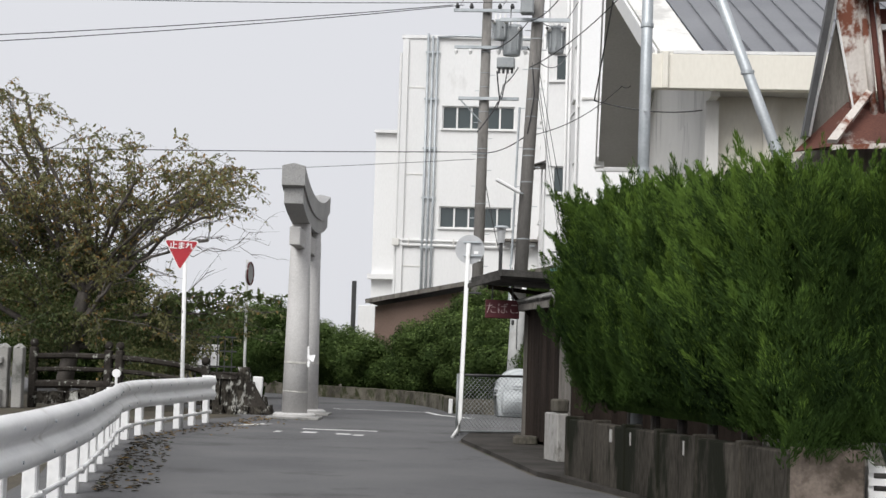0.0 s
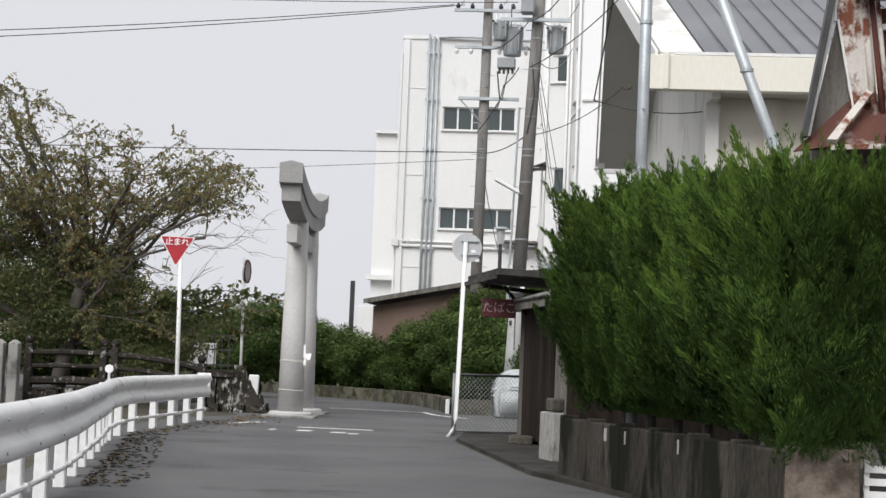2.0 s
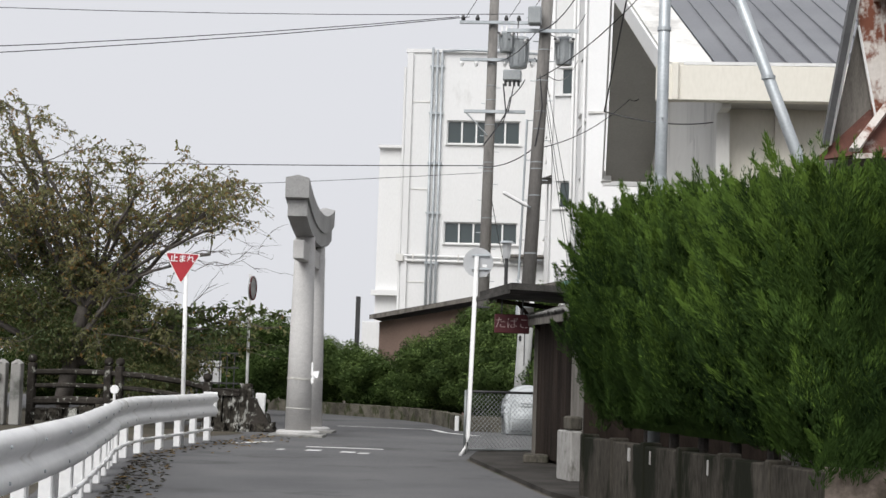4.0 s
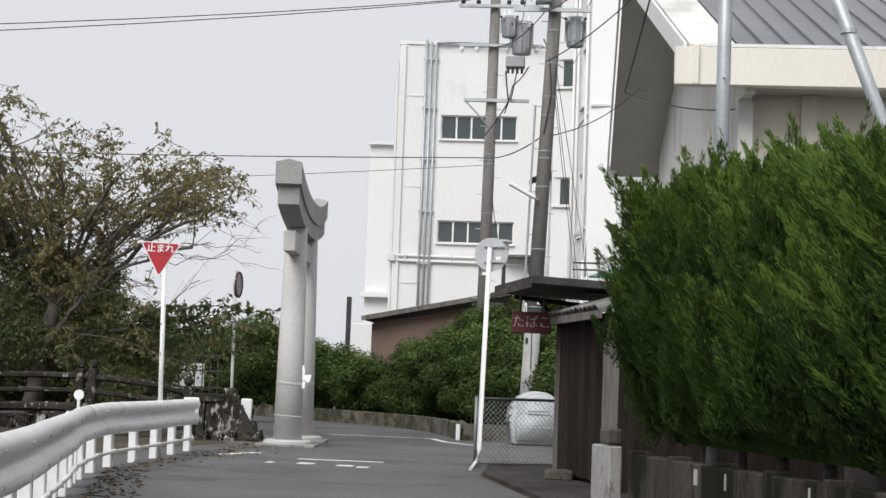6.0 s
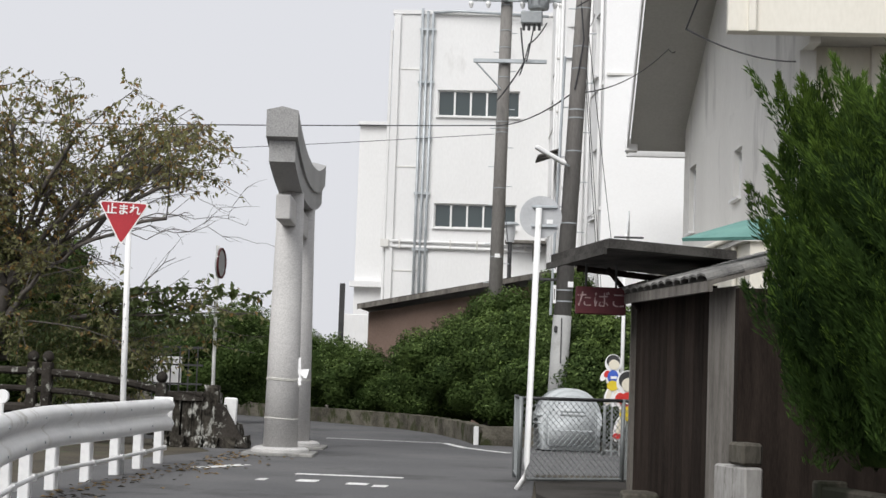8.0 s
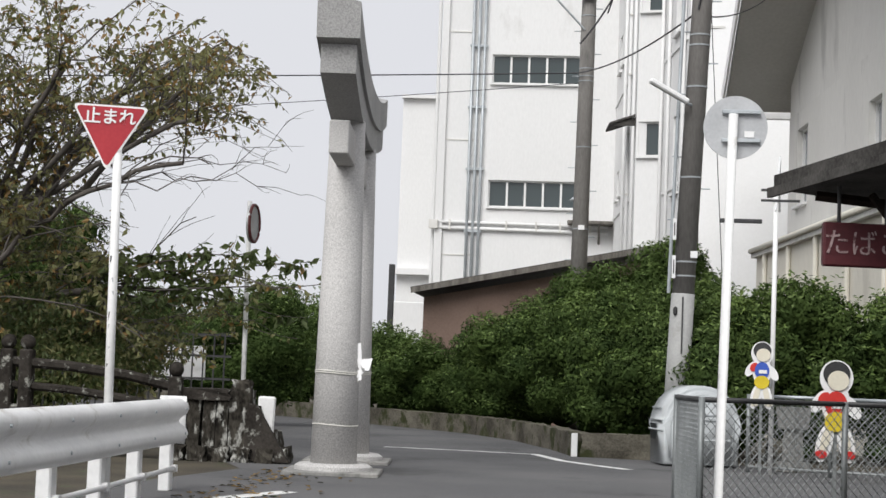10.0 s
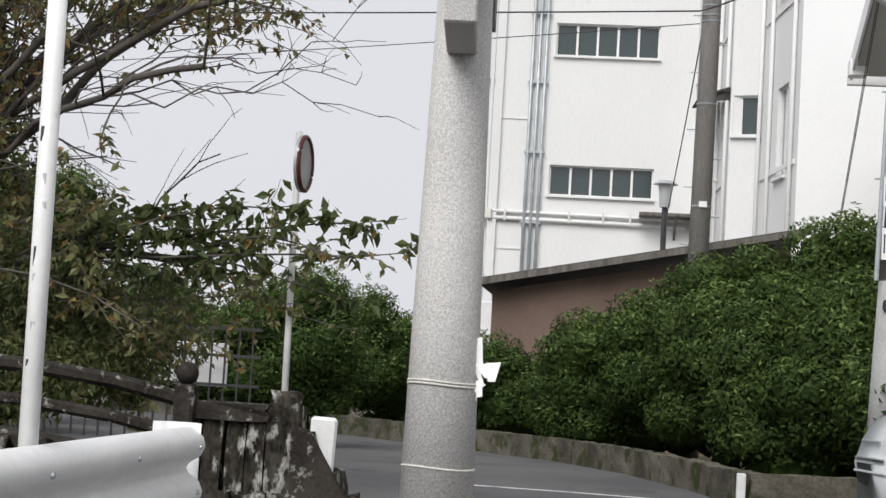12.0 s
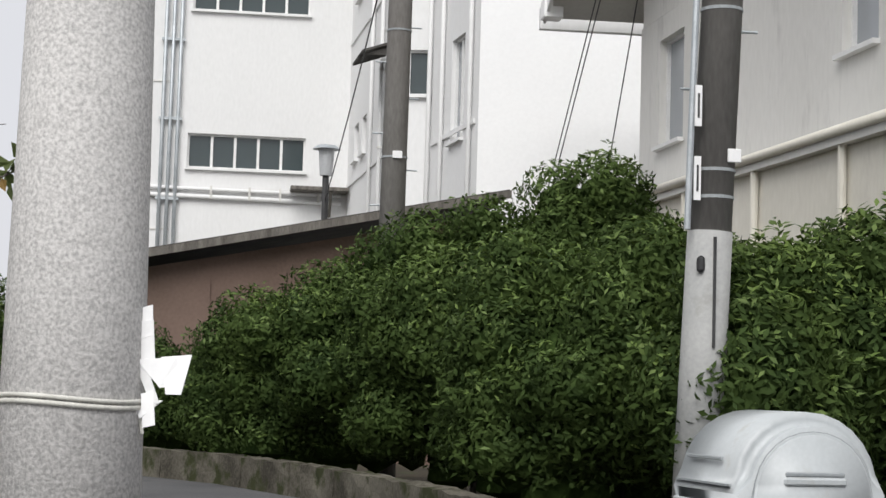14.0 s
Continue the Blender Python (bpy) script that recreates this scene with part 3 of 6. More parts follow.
def guard_rail():
    g = thing("guard_rail", "white painted corrugated steel guard rail, scuffed and streaked", "guard rail")
    line = spline(RAIL, 6)
    prof = [(0.0, 0.8), (0.03, 0.787), (0.075, 0.755), (0.085, 0.71), (0.065, 0.665), (0.015, 0.63), (0.0, 0.605), (0.015, 0.58), (0.065, 0.545), (0.085, 0.5), (0.075, 0.455), (0.03, 0.423), (0.0, 0.41)]
    bm = bm_new()
    rows = []
    for i, p in enumerate(line):
        d = (line[min(i + 1, len(line) - 1)] - line[max(i - 1, 0)]).normalized()
        nrm = Vector((d.y, -d.x))
        front = [bm.verts.new((p.x + nrm.x * (o + 0.07), p.y + nrm.y * (o + 0.07), z)) for o, z in prof]
        back = [bm.verts.new((p.x + nrm.x * (o + 0.064), p.y + nrm.y * (o + 0.064), z)) for o, z in prof]
        rows.append((front, back))
    k = len(prof)
    for (a, ab), (b, bb) in zip(rows, rows[1:]):
        for j in range(k - 1):
            bm.faces.new((a[j], a[j + 1], b[j + 1], b[j]))
            bm.faces.new((ab[j], bb[j], bb[j + 1], ab[j + 1]))
        bm.faces.new((a[0], b[0], bb[0], ab[0]))
        bm.faces.new((a[-1], ab[-1], bb[-1], b[-1]))
    bmesh.ops.recalc_face_normals(bm, faces=bm.faces)
    part("beam", bm, RAILPAINT, g, smooth=True)
    e, d = line[-1], (line[-1] - line[-2]).normalized()
    nrm = Vector((d.y, -d.x))
    # rounded end shoe
    bm = bm_new()
    rr = []
    for s in range(7):
        a = math.radians(s * 26)
        c = Vector((e.x + nrm.x * 0.0, e.y + nrm.y * 0.0))
        off = nrm * (0.13 * math.cos(a)) + d * (0.15 * math.sin(a))
        rr.append([bm.verts.new((c.x + off.x, c.y + off.y, z)) for z in (0.815, 0.72, 0.605, 0.49, 0.4)])
    for a, b in zip(rr, rr[1:]):
        for j in range(4):
            bm.faces.new((a[j], a[j + 1], b[j + 1], b[j]))
    r = bmesh.ops.extrude_face_region(bm, geom=list(bm.faces))
    bmesh.ops.scale(bm, vec=(0.97, 0.97, 1), verts=[v for v in r["geom"] if isinstance(v, bmesh.types.BMVert)], space=Matrix.Translation((-e.x, -e.y, 0)))
    bmesh.ops.recalc_face_normals(bm, faces=bm.faces)
    part("end_cap", bm, RAILPAINT, g, "rounded end cap", smooth=True)
    # posts, evenly along the line
    dist = [0.0]
    for a, b in zip(line, line[1:]):
        dist.append(dist[-1] + (b - a).length)
    s = dist[-1] - 0.12
    feet = []
    while s > 0.2:
        i = next(i for i in range(len(dist) - 1) if dist[i + 1] >= s)
        u = (s - dist[i]) / (dist[i + 1] - dist[i])
        p = line[i].lerp(line[i + 1], u)
        dd = (line[i + 1] - line[i]).normalized()
        feet.append((p, dd))
        s -= 1.22
    post_me = None
    for p, dd in feet:
        if post_me is None:
            ob = part("post", cube((0, 0, 0.38), (0.14, 0.1, 0.76), None, 0.012), RAILPAINT, g, "square white steel post")
            post_me = ob.data
        else:
            ob = tagged(new("post", post_me), "square white steel post")
            ob.parent = g
        ob.matrix_basis = pose(p.x, p.y, 0, 0, 0, math.degrees(math.atan2(dd.y, dd.x)))
        nn = Vector((dd.y, -dd.x))
        part("rail_clamp", cube((p.x + nn.x * 0.065, p.y + nn.y * 0.065, 0.2), (0.06, 0.06, 0.06)), RAILPAINT, g)
        for z in (0.71, 0.5):
            part("bolt", rod((p.x + nn.x * 0.14, p.y + nn.y * 0.14, z), (p.x + nn.x * 0.162, p.y + nn.y * 0.162, z), 0.012, 6), GALV, g)
    pts = [(p.x + d.y * 0.07, p.y - d.x * 0.07, 0.2) for p, d in feet]
    part("lower_pipe", tube(bm_new(), pts, 0.022, 8), RAILPAINT, g, "thin white pipe along the posts", smooth=True)
    return g


guard_rail()
rf = thing("road_reflector", "round white reflector disc on a short stalk", "reflector", -2.9, 18.85, 0)
part("stalk", rod((0, 0, 0), (0, 0, 0.88), 0.016, 10), WHITEPAINT, rf)
part("disc", rod((0, -0.015, 0.92), (0, 0.015, 0.92), 0.052, 24), SIGNWHITE, rf)

# ---- stone parapet, bridge rails ----


def stone_parapet():
    g = thing("stone_parapet", "rough mossy stone parapet end with lichen patches", "stone wall", -4.2, 31.6, 0)
    rnd = random.Random(11)
    for x, w, h in ((-0.52, 0.17, 0.68), (-0.34, 0.17, 0.7), (-0.16, 0.16, 0.69), (0.0, 0.15, 0.7)):
        part("upright_stone", rough_block(bm_new(), (x, rnd.uniform(-0.04, 0.02), h / 2), (w - 0.015, 0.3, h), rnd, 0.05), STONE, g)
    part("cap_stone", rough_block(bm_new(), (-0.26, 0.0, 0.76), (0.7, 0.38, 0.13), rnd, 0.05), DARKSTONE, g, "dark stone coping")
    part("pillar", rough_block(bm_new(), (0.2, 0.0, 0.41), (0.25, 0.32, 0.82), rnd, 0.05), STONE, g, "lichen-covered stone pillar")
    part("finial", rough_block(bm_new(), (0.19, 0.0, 0.87), (0.2, 0.22, 0.13), rnd, 0.08), STONE, g)
    for x0, x1, h, y in ((0.3, 0.52, 0.62, -0.05), (0.5, 0.68, 0.36, -0.08), (0.64, 0.8, 0.18, -0.1)):
        part("buttress_stone", rough_block(bm_new(), ((x0 + x1) / 2, y, h / 2), (x1 - x0, 0.34, h), rnd, 0.1, pose(0, 0, 0, 0, -8, 0)), STONE, g)
    part("leaning_slab", slab([(0.3, -0.24, 0.02), (0.84, -0.3, 0.02), (0.42, -0.2, 0.66), (0.32, -0.2, 0.68)], 0.06), DARKSTONE, g, "dark slab leaning on the wall")
    for k in range(5):
        part("foot_stone", rough_block(bm_new(), (-0.5 + 0.26 * k, -0.28, 0.08), (0.2, 0.18, 0.17), rnd, 0.12), STONE, g)
    return g


stone_parapet()
wb = thing("marker_block", "white painted concrete marker block", "marker post", -3.72, 31.5, 0)
part("block", cube((0, 0, 0.38), (0.2, 0.22, 0.76), pose(0, 0, 0, 0, 2, 10), 0.02), WHITEPAINT, wb)


def bridge_railing():
    g = thing("bridge_railing", "dark weathered stone bridge railing with lichen spots", "railing", 0, 0, 0)
    rnd = random.Random(21)
    for z_off, th in ((-0.05, 0.1), (-0.32, 0.08), (-0.62, 0.14)):
        pts = [(-4.7, 31.45, 0.86 + z_off), (-5.3, 31.4, 0.99 + z_off), (-6.0, 31.4, 1.07 + z_off), (-6.8, 31.4, 1.11 + z_off), (-7.6, 31.4, 1.11 + z_off), (-8.3, 31.4, 1.08 + z_off)]
        bm = bm_new()
        tube(bm, pts, th * 0.62, 7)
        part("rail", bm, DARKSTONE, g)
    for x, h in ((-4.75, 0.95), (-6.52, 1.2), (-6.75, 1.2), (-8.3, 1.22)):
        part("post", cube((x, 31.4, h / 2), (0.15, 0.17, h), None, 0.02), DARKSTONE, g)
        bm = bm_new()
        bmesh.ops.create_uvsphere(bm, u_segments=12, v_segments=8, radius=0.09, matrix=Matrix.Translation((x, 31.4, h + 0.08)))
        part("post_cap", bm, DARKSTONE, g, smooth=True)
    for i in range(11):
        x = -4.95 - 0.31 * i
        part("bottom_stone", rough_block(bm_new(), (x, 31.35, 0.28 + 0.08 * math.sin(i * 0.45)), (0.28, 0.22, 0.22), rnd, 0.1), STONE, g)
    return g


bridge_railing()


def balustrade():
    g = thing("balustrade", "pale grey concrete balustrade with square posts", "balustrade")
    for x in (-8.32, -8.62):
        part("post", cube((x, 30.6, 0.6), (0.2, 0.2, 1.2), None, 0.015), CONC, g)
        bm = tube(bm_new(), [(x, 30.6, 1.2), (x, 30.6, 1.27)], [0.13, 0.03], 4)
        part("post_cap", bm, CONC, g)
    part("rail", cube((-10.5, 30.5, 0.93), (3.8, 0.2, 0.14), None, 0.015), CONC, g)
    part("plinth", cube((-10.5, 30.5, 0.18), (3.8, 0.26, 0.36), None, 0.015), CONC, g)
    for i in range(12):
        part("baluster", cube((-8.9 - 0.28 * i, 30.5, 0.61), (0.14, 0.13, 0.5), None, 0.01), CONC, g)
    return g


balustrade()


def iron_fence():
    g = thing("iron_fence", "black iron railing in front of a pale wall", "fence", -7.8, 41.3, 0)
    part("base_wall", cube((0.35, 0.3, 1.12), (1.25, 0.06, 0.6), None, 0.01), WALLWHITE, g, "pale painted wall")
    for z in (0.85, 1.25, 1.62):
        part("cross_bar", cube((-0.2, 0, z), (3.4, 0.03, 0.04)), DARKMETAL, g)
    for i in range(18):
        part("upright", cube((-1.85 + i * 0.19, 0, 0.85), (0.025, 0.025, 1.6)), DARKMETAL, g)
    return g


iron_fence()

# ---- garden wall and cypress hedge ----
W0, W1 = Vector((2.74, 16.2)), Vector((4.4, 10.75))
H0, H1 = Vector((2.85, 17.4)), Vector((4.44, 10.75))


def garden_wall():
    g = thing("garden_wall", "low stained concrete garden wall, shaded dark below the cypress hedge", "garden wall", kind="structure")
    d = W1 - W0
    cnt = 6
    ang = math.degrees(math.atan2(d.y, d.x))
    for i in range(cnt):
        c = W0 + d * ((i + 0.5) / cnt)
        part("wall_panel", cube((0, 0.07, 0.34), (d.length / cnt - 0.02, 0.14, 0.6), pose(c.x, c.y, 0, 0, 0, ang), 0.012), WALLSTAINSHADE, g)
        e = W0 + d * (i / cnt)
        part("wall_pier", cube((0, 0.075, 0.335), (0.1, 0.18, 0.67), pose(e.x, e.y, 0, 0, 0, ang), 0.012), WALLSTAINSHADE, g)
    part("wall_return", cube((4.67, 10.84, 0.33), (0.52, 0.2, 0.68), None, 0.012), BROWNCONC, g, "brownish end pier of the wall")
    for u, w in ((0.265, 0.075), (0.37, 0.025), (0.62, 0.02)):
        c = W0 + d * u
        part("paint_drip", cube((0, -0.004, 0.54), (w * 0.8, 0.012, 0.12), pose(c.x, c.y, 0, 0, 0, ang)), DIRTYWHITE, g, "white paint run")
    return g


garden_wall()
wp = thing("white_panel", "white painted concrete gatepost beside the garden wall", "gatepost", 2.5, 18.75, 0.05, -72)
part("panel", cube((0, 0.07, 0.28), (0.55, 0.14, 0.58), None, 0.015), DIRTYWHITE, wp)
part("cap_block", cube((0.12, 0.07, 0.66), (0.26, 0.16, 0.16), None, 0.02), OLDCONC, wp)
ls = thing("slatted_screen", "white slatted screen beside the garden wall", "screen", 4.98, 10.9, 0)
for i in range(6):
    part("slat", cube((0.45, 0, 0.08 + 0.09 * i), (0.9, 0.03, 0.05)), WHITEPAINT, ls)
for x in (0.02, 0.88):
    part("upright", cube((x, 0.03, 0.3), (0.04, 0.03, 0.6)), WHITEPAINT, ls)


def cypress_hedge():
    """A clipped cypress row: a dark inside, and tens of thousands of upright sprays in flame-like clumps."""
    g = thing("cypress_hedge", "dense dark green cypress hedge with ragged upright tips", "hedge")
    rng = np.random.RandomState(17)
    d = (H1 - H0)
    L = d.length
    du = np.array([d.x, d.y]) / L
    out = np.array([du[1], -du[0]])
    if out[0] > 0:
        out = -out
    base = np.array([H0.x, H0.y])

    def ztop(u):
        return 3.05 - 0.35 * u + 0.06 * np.sin(u * 40)

    ang = math.degrees(math.atan2(d.y, d.x))
    # inside: a shell whose dark colour stands for the shade between sprays
    bm = bm_new()
    c = H0 + d * 0.5
    inn = -out
    rows = []
    for i in range(15):
        u = 0.035 + 0.95 * i / 14
        p = base + du * L * u
        ring = []
        for o, z in ((-0.3, 0.72), (-0.12, 1.2), (-0.1, 2.2), (-0.3, ztop(u) - 0.4), (-1.0, ztop(u) - 0.32), (-1.9, ztop(u) - 0.5), (-2.0, 0.7)):
            q = p + out * (o + 0.04 * math.sin(i * 2.3 + z * 3))
            ring.append(bm.verts.new((q[0], q[1], z)))
        rows.append(ring)
    for a, b in zip(rows, rows[1:]):
        for k in range(7):
            bm.faces.new((a[k], a[(k + 1) % 7], b[(k + 1) % 7], b[k]))
    bm.faces.new(rows[0][::-1])
    bm.faces.new(rows[-1])
    bmesh.ops.recalc_face_normals(bm, faces=bm.faces)
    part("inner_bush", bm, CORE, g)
    # flame-like plumes over the street face, the two ends and the top
    def bulge(u):
        """Six bushes grown into one another, with clefts between them."""
        return 0.3 * np.sqrt(np.abs(np.sin(np.pi * (u * 5.6 + 0.25 + 0.5 * u * u)))) - 0.21

    plumes = []
    for k in range(2500):
        r = rng.rand()
        u = 0.03 + 0.97 * rng.rand()
        if r < 0.58:
            low = 0.86 - 0.3 * max(0, u - 0.6) / 0.4
            z = low + (ztop(u) - 0.3 - low) * rng.rand()
            off = bulge(u) + 0.05 * np.sin(u * 61 + z * 5) * np.sin(z * 7 + u * 23) + 0.12 * np.sin(np.pi * min(1, (z - 0.5) / 2.4)) + 0.075 * rng.normal() - 0.42 * max(0, 1.5 - z)
            q = base + du * L * u + out * off
            n = np.array([out[0], out[1], 0.1])
        elif r < 0.71:
            w = -2.0 + 2.1 * rng.rand()
            z = 0.75 + (ztop(0) - 1.0) * rng.rand()
            q = base + out * w + du * (0.16 + 0.1 * rng.rand() + 0.22 * max(0, z - 2.2) + 0.08 * np.sin(w * 6 + z * 4))
            n = np.array([-du[0], -du[1], 0.1])
        elif r < 0.8:
            w = -2.0 + 2.1 * rng.rand()
            z = 0.6 + (ztop(1) - 0.9) * rng.rand()
            q = base + du * L + out * w + du * (0.02 + 0.1 * rng.rand())
            n = np.array([du[0], du[1], 0.1])
        else:
            w = -1.9 + 1.95 * rng.rand()
            z = ztop(u) - 0.36 + 0.1 * rng.rand() - 0.25 * max(0, w)
            q = base + du * L * u + out * w
            n = np.array([out[0] * 0.3, out[1] * 0.3, 1.0])
        plumes.append((q[0], q[1], z, *n, u))
    P, A, N, LL, WW, K = [], [], [], [], [], []

    def plume(x, y, z, lean, h, rad, m, tip):
        """Fine needles round a leaning axis, thickest a third of the way up and pointed at the top."""
        s = rng.rand(m) ** 0.85
        a = 2 * np.pi * rng.rand(m)
        ringr = rad * np.minimum(1, s * 3 + 0.35) * (1.02 - s) ** 0.8 * (0.55 + 0.45 * rng.rand(m))
        P.append(np.stack([x + ringr * np.cos(a) + lean[0] * s * h, y + ringr * np.sin(a) + lean[1] * s * h, z + s * h], 1))
        fl = 0.6 * (1 - s) + 0.18
        A.append(np.stack([fl * np.cos(a) + lean[0], fl * np.sin(a) + lean[1], np.ones(m)], 1) + 0.22 * rng.normal(size=(m, 3)))
        N.append(np.stack([np.cos(a), np.sin(a), 0.35 * np.ones(m)], 1) + 0.45 * rng.normal(size=(m, 3)))
        LL.append(0.034 + 0.036 * rng.rand(m))
        WW.append(0.006 + 0.006 * rng.rand(m))
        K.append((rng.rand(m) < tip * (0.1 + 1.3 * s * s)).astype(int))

    for cx, cy, cz, nx, ny, nz, u in plumes:
        top = nz > 0.5
        h = (0.26 + 0.26 * rng.rand()) * (1.0 if top else 1.1)
        rad = 0.075 + 0.075 * rng.rand()
        lean = (0.2 if top else 0.3) * rng.normal(size=2) + np.array([nx, ny]) * (0.0 if top else 0.15) - du * 0.5 * min(1.0, max(0.0, (u - 0.4) / 0.35)) * (not top)
        # more light tips high up and at the near end paint the light there
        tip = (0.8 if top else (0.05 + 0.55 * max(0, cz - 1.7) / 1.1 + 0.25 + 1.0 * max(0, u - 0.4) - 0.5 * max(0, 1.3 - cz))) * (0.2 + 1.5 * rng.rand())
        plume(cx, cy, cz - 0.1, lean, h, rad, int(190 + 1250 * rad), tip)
    # long wispy shoots above the top
    for k in range(150):
        u, w = 0.06 + 0.94 * rng.rand(), -1.0 + 1.05 * rng.rand()
        q = base + du * L * u + out * w
        plume(q[0], q[1], ztop(u) - 0.28, 0.2 * rng.normal(size=2), 0.32 + 0.28 * rng.rand() ** 2, 0.035, 70, 0.7)
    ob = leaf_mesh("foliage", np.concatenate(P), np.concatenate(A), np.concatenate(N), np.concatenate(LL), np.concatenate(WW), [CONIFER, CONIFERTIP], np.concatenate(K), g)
    tagged(ob, "feathery dark green sprays", kind="stuff")
    for i in range(7):
        c = H0 + d * ((i + 0.4) / 7)
        part("trunk", rod((c.x - out[0] * 0.5, c.y - out[1] * 0.5, 0), (c.x - out[0] * 0.5, c.y - out[1] * 0.5, 1.4), 0.06, 8, 0.04), BARK, g)
    return g


cypress_hedge()

# ---- broadleaf shrubs ----


def shrub(x, y, blobs, seed, density=1.0, size=0.085, label="dark green broadleaf shrub behind the kerb", pale=0.12):
    """A loose bush: dozens of uneven lobes inside the given volumes, clothed in leaves; blobs are (dx, dy, z, rx, ry, rz)."""
    g = thing("shrub", label, "shrub", x, y, 0, group="shrubs along the road")
    rng = np.random.RandomState(seed)
    bm = bm_new()
    lobes = []
    for b in blobs:
        n = int(26 * (b[3] * b[5]) ** 0.9) + 8
        for _ in range(n):
            v = unit(rng, 1)[0]
            v[1] = -abs(v[1]) if rng.rand() < 0.8 else v[1]
            k = 0.22 + 0.26 * rng.rand()
            f = 0.5 + 0.44 * rng.rand()
            z = b[2] + v[2] * b[5] * f
            lobes.append((b[0] + v[0] * b[3] * f, b[1] + v[1] * b[4] * f * (0.25 if z < 0.7 else 0.65 if z < 1.1 else 1.0), max(z, 0.22), k * 1.1, k, k * 0.95))
    for b in blobs:
        bmesh.ops.create_icosphere(bm, subdivisions=2, radius=0.68, matrix=Matrix.Translation((b[0], b[1] + 0.1, b[2])) @ Matrix.Diagonal((*b[3:], 1)))
    for b in lobes:
        bmesh.ops.create_icosphere(bm, subdivisions=1, radius=0.64, matrix=Matrix.Translation(b[:3]) @ Matrix.Diagonal((*b[3:], 1)))
    for v in bm.verts:
        v.co.z = max(v.co.z, 0.02)
    # dark shell paints the shade behind the leaves
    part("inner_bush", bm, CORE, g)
    P, A, N, V = [], [], [], []
    cs = np.array([b[:3] for b in lobes])
    rs = np.array([b[3:] for b in lobes])
    for i in range(len(lobes)):
        area = 4 * np.pi * (rs[i][0] * rs[i][1] * rs[i][2]) ** (2 / 3)
        n = int(area * 800 * density)
        v = unit(rng, n)
        p = cs[i] + v * rs[i] * (0.62 + 0.5 * rng.rand(n, 1))
        inside = np.zeros(n, bool)
        for j in range(len(lobes)):
            if j != i:
                inside |= (((p - cs[j]) / rs[j]) ** 2).sum(1) < 0.5
        ok = ~inside & (p[:, 2] > 0.34 + 0.3 * rng.rand(n)) & (v[:, 1] < 0.55)
        p, v = p[ok], v[ok]
        P.append(p)
        nn = 0.7 * v + np.array([0, 0, 0.7]) + 0.55 * rng.normal(size=p.shape)
        A.append(np.cross(nn, rng.normal(size=p.shape)) + 0.7 * v + np.array([0, 0, 0.3]))
        N.append(nn)
        V.append(v + 0.25 * rng.normal(size=p.shape))
    P, A, N = np.concatenate(P), np.concatenate(A), np.concatenate(N)
    n = len(P)
    # more pale leaves where a lobe faces up: top light put into colour
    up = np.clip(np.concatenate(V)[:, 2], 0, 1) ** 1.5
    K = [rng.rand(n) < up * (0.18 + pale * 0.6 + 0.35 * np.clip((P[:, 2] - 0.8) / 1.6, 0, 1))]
    # rosettes of young leaves, and shoots standing up from the top
    order = P[rng.choice(n, min(n, int(150 + 300 * pale)))]
    high = np.percentile(P[:, 2], 60)
    XP, XA, XN, XV = [P], [A], [N], V
    for q in order:
        m, h = (9, 0.03) if q[2] < high or rng.rand() < 0.5 else (16, 0.2 + 0.15 * rng.rand())
        s = rng.rand(m)
        XP.append(q + np.stack([0.02 * rng.normal(size=m), 0.02 * rng.normal(size=m) - 0.03, s * h], 1))
        a = 2 * np.pi * rng.rand(m)
        XA.append(np.stack([np.cos(a), np.sin(a), 0.55 * np.ones(m)], 1))
        XN.append(np.tile((0.0, -0.3, 1.0), (m, 1)) + 0.3 * rng.normal(size=(m, 3)))
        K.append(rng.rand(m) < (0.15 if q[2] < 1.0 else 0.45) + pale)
        XV.append(np.tile((0.0, -0.5, 0.9), (m, 1)) + 0.3 * rng.normal(size=(m, 3)))
    P, A, N, K = np.concatenate(XP), np.concatenate(XA), np.concatenate(XN), np.concatenate(K).astype(int)
    size *= 0.82
    n2 = len(P)
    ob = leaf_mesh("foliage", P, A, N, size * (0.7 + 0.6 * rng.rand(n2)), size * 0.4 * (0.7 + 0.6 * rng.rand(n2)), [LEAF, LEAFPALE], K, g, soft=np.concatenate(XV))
    tagged(ob, "small glossy green leaves", kind="stuff")
    for dx in (-0.3, 0.25):
        part("stem", rod((dx, 0.1, 0), (dx * 0.6, 0.1, 0.9), 0.04, 7, 0.02), BARK, g)
    return g


# nearest: beside and right of the utility pole, then along the kerb to the left
shrub(2.9, 37.3, [(0, 0, 1.3, 1.1, 0.7, 1.4), (-1.05, -0.4, 1.25, 0.7, 0.6, 1.25), (-1.2, -0.85, 0.95, 0.4, 0.35, 0.5)], 1, 1.0, 0.115, "glossy green shrub beside the utility pole", 0.25)
shrub(4.6, 37.4, [(0, 0, 1.2, 1.3, 0.8, 1.35)], 2, 0.8, 0.12, "glossy green shrub behind the mesh fence", 0.4)
shrub(6.8, 37.6, [(0, 0, 1.2, 1.5, 0.8, 1.25)], 3, 0.6, 0.12, "glossy green shrub behind the mesh fence", 0.4)
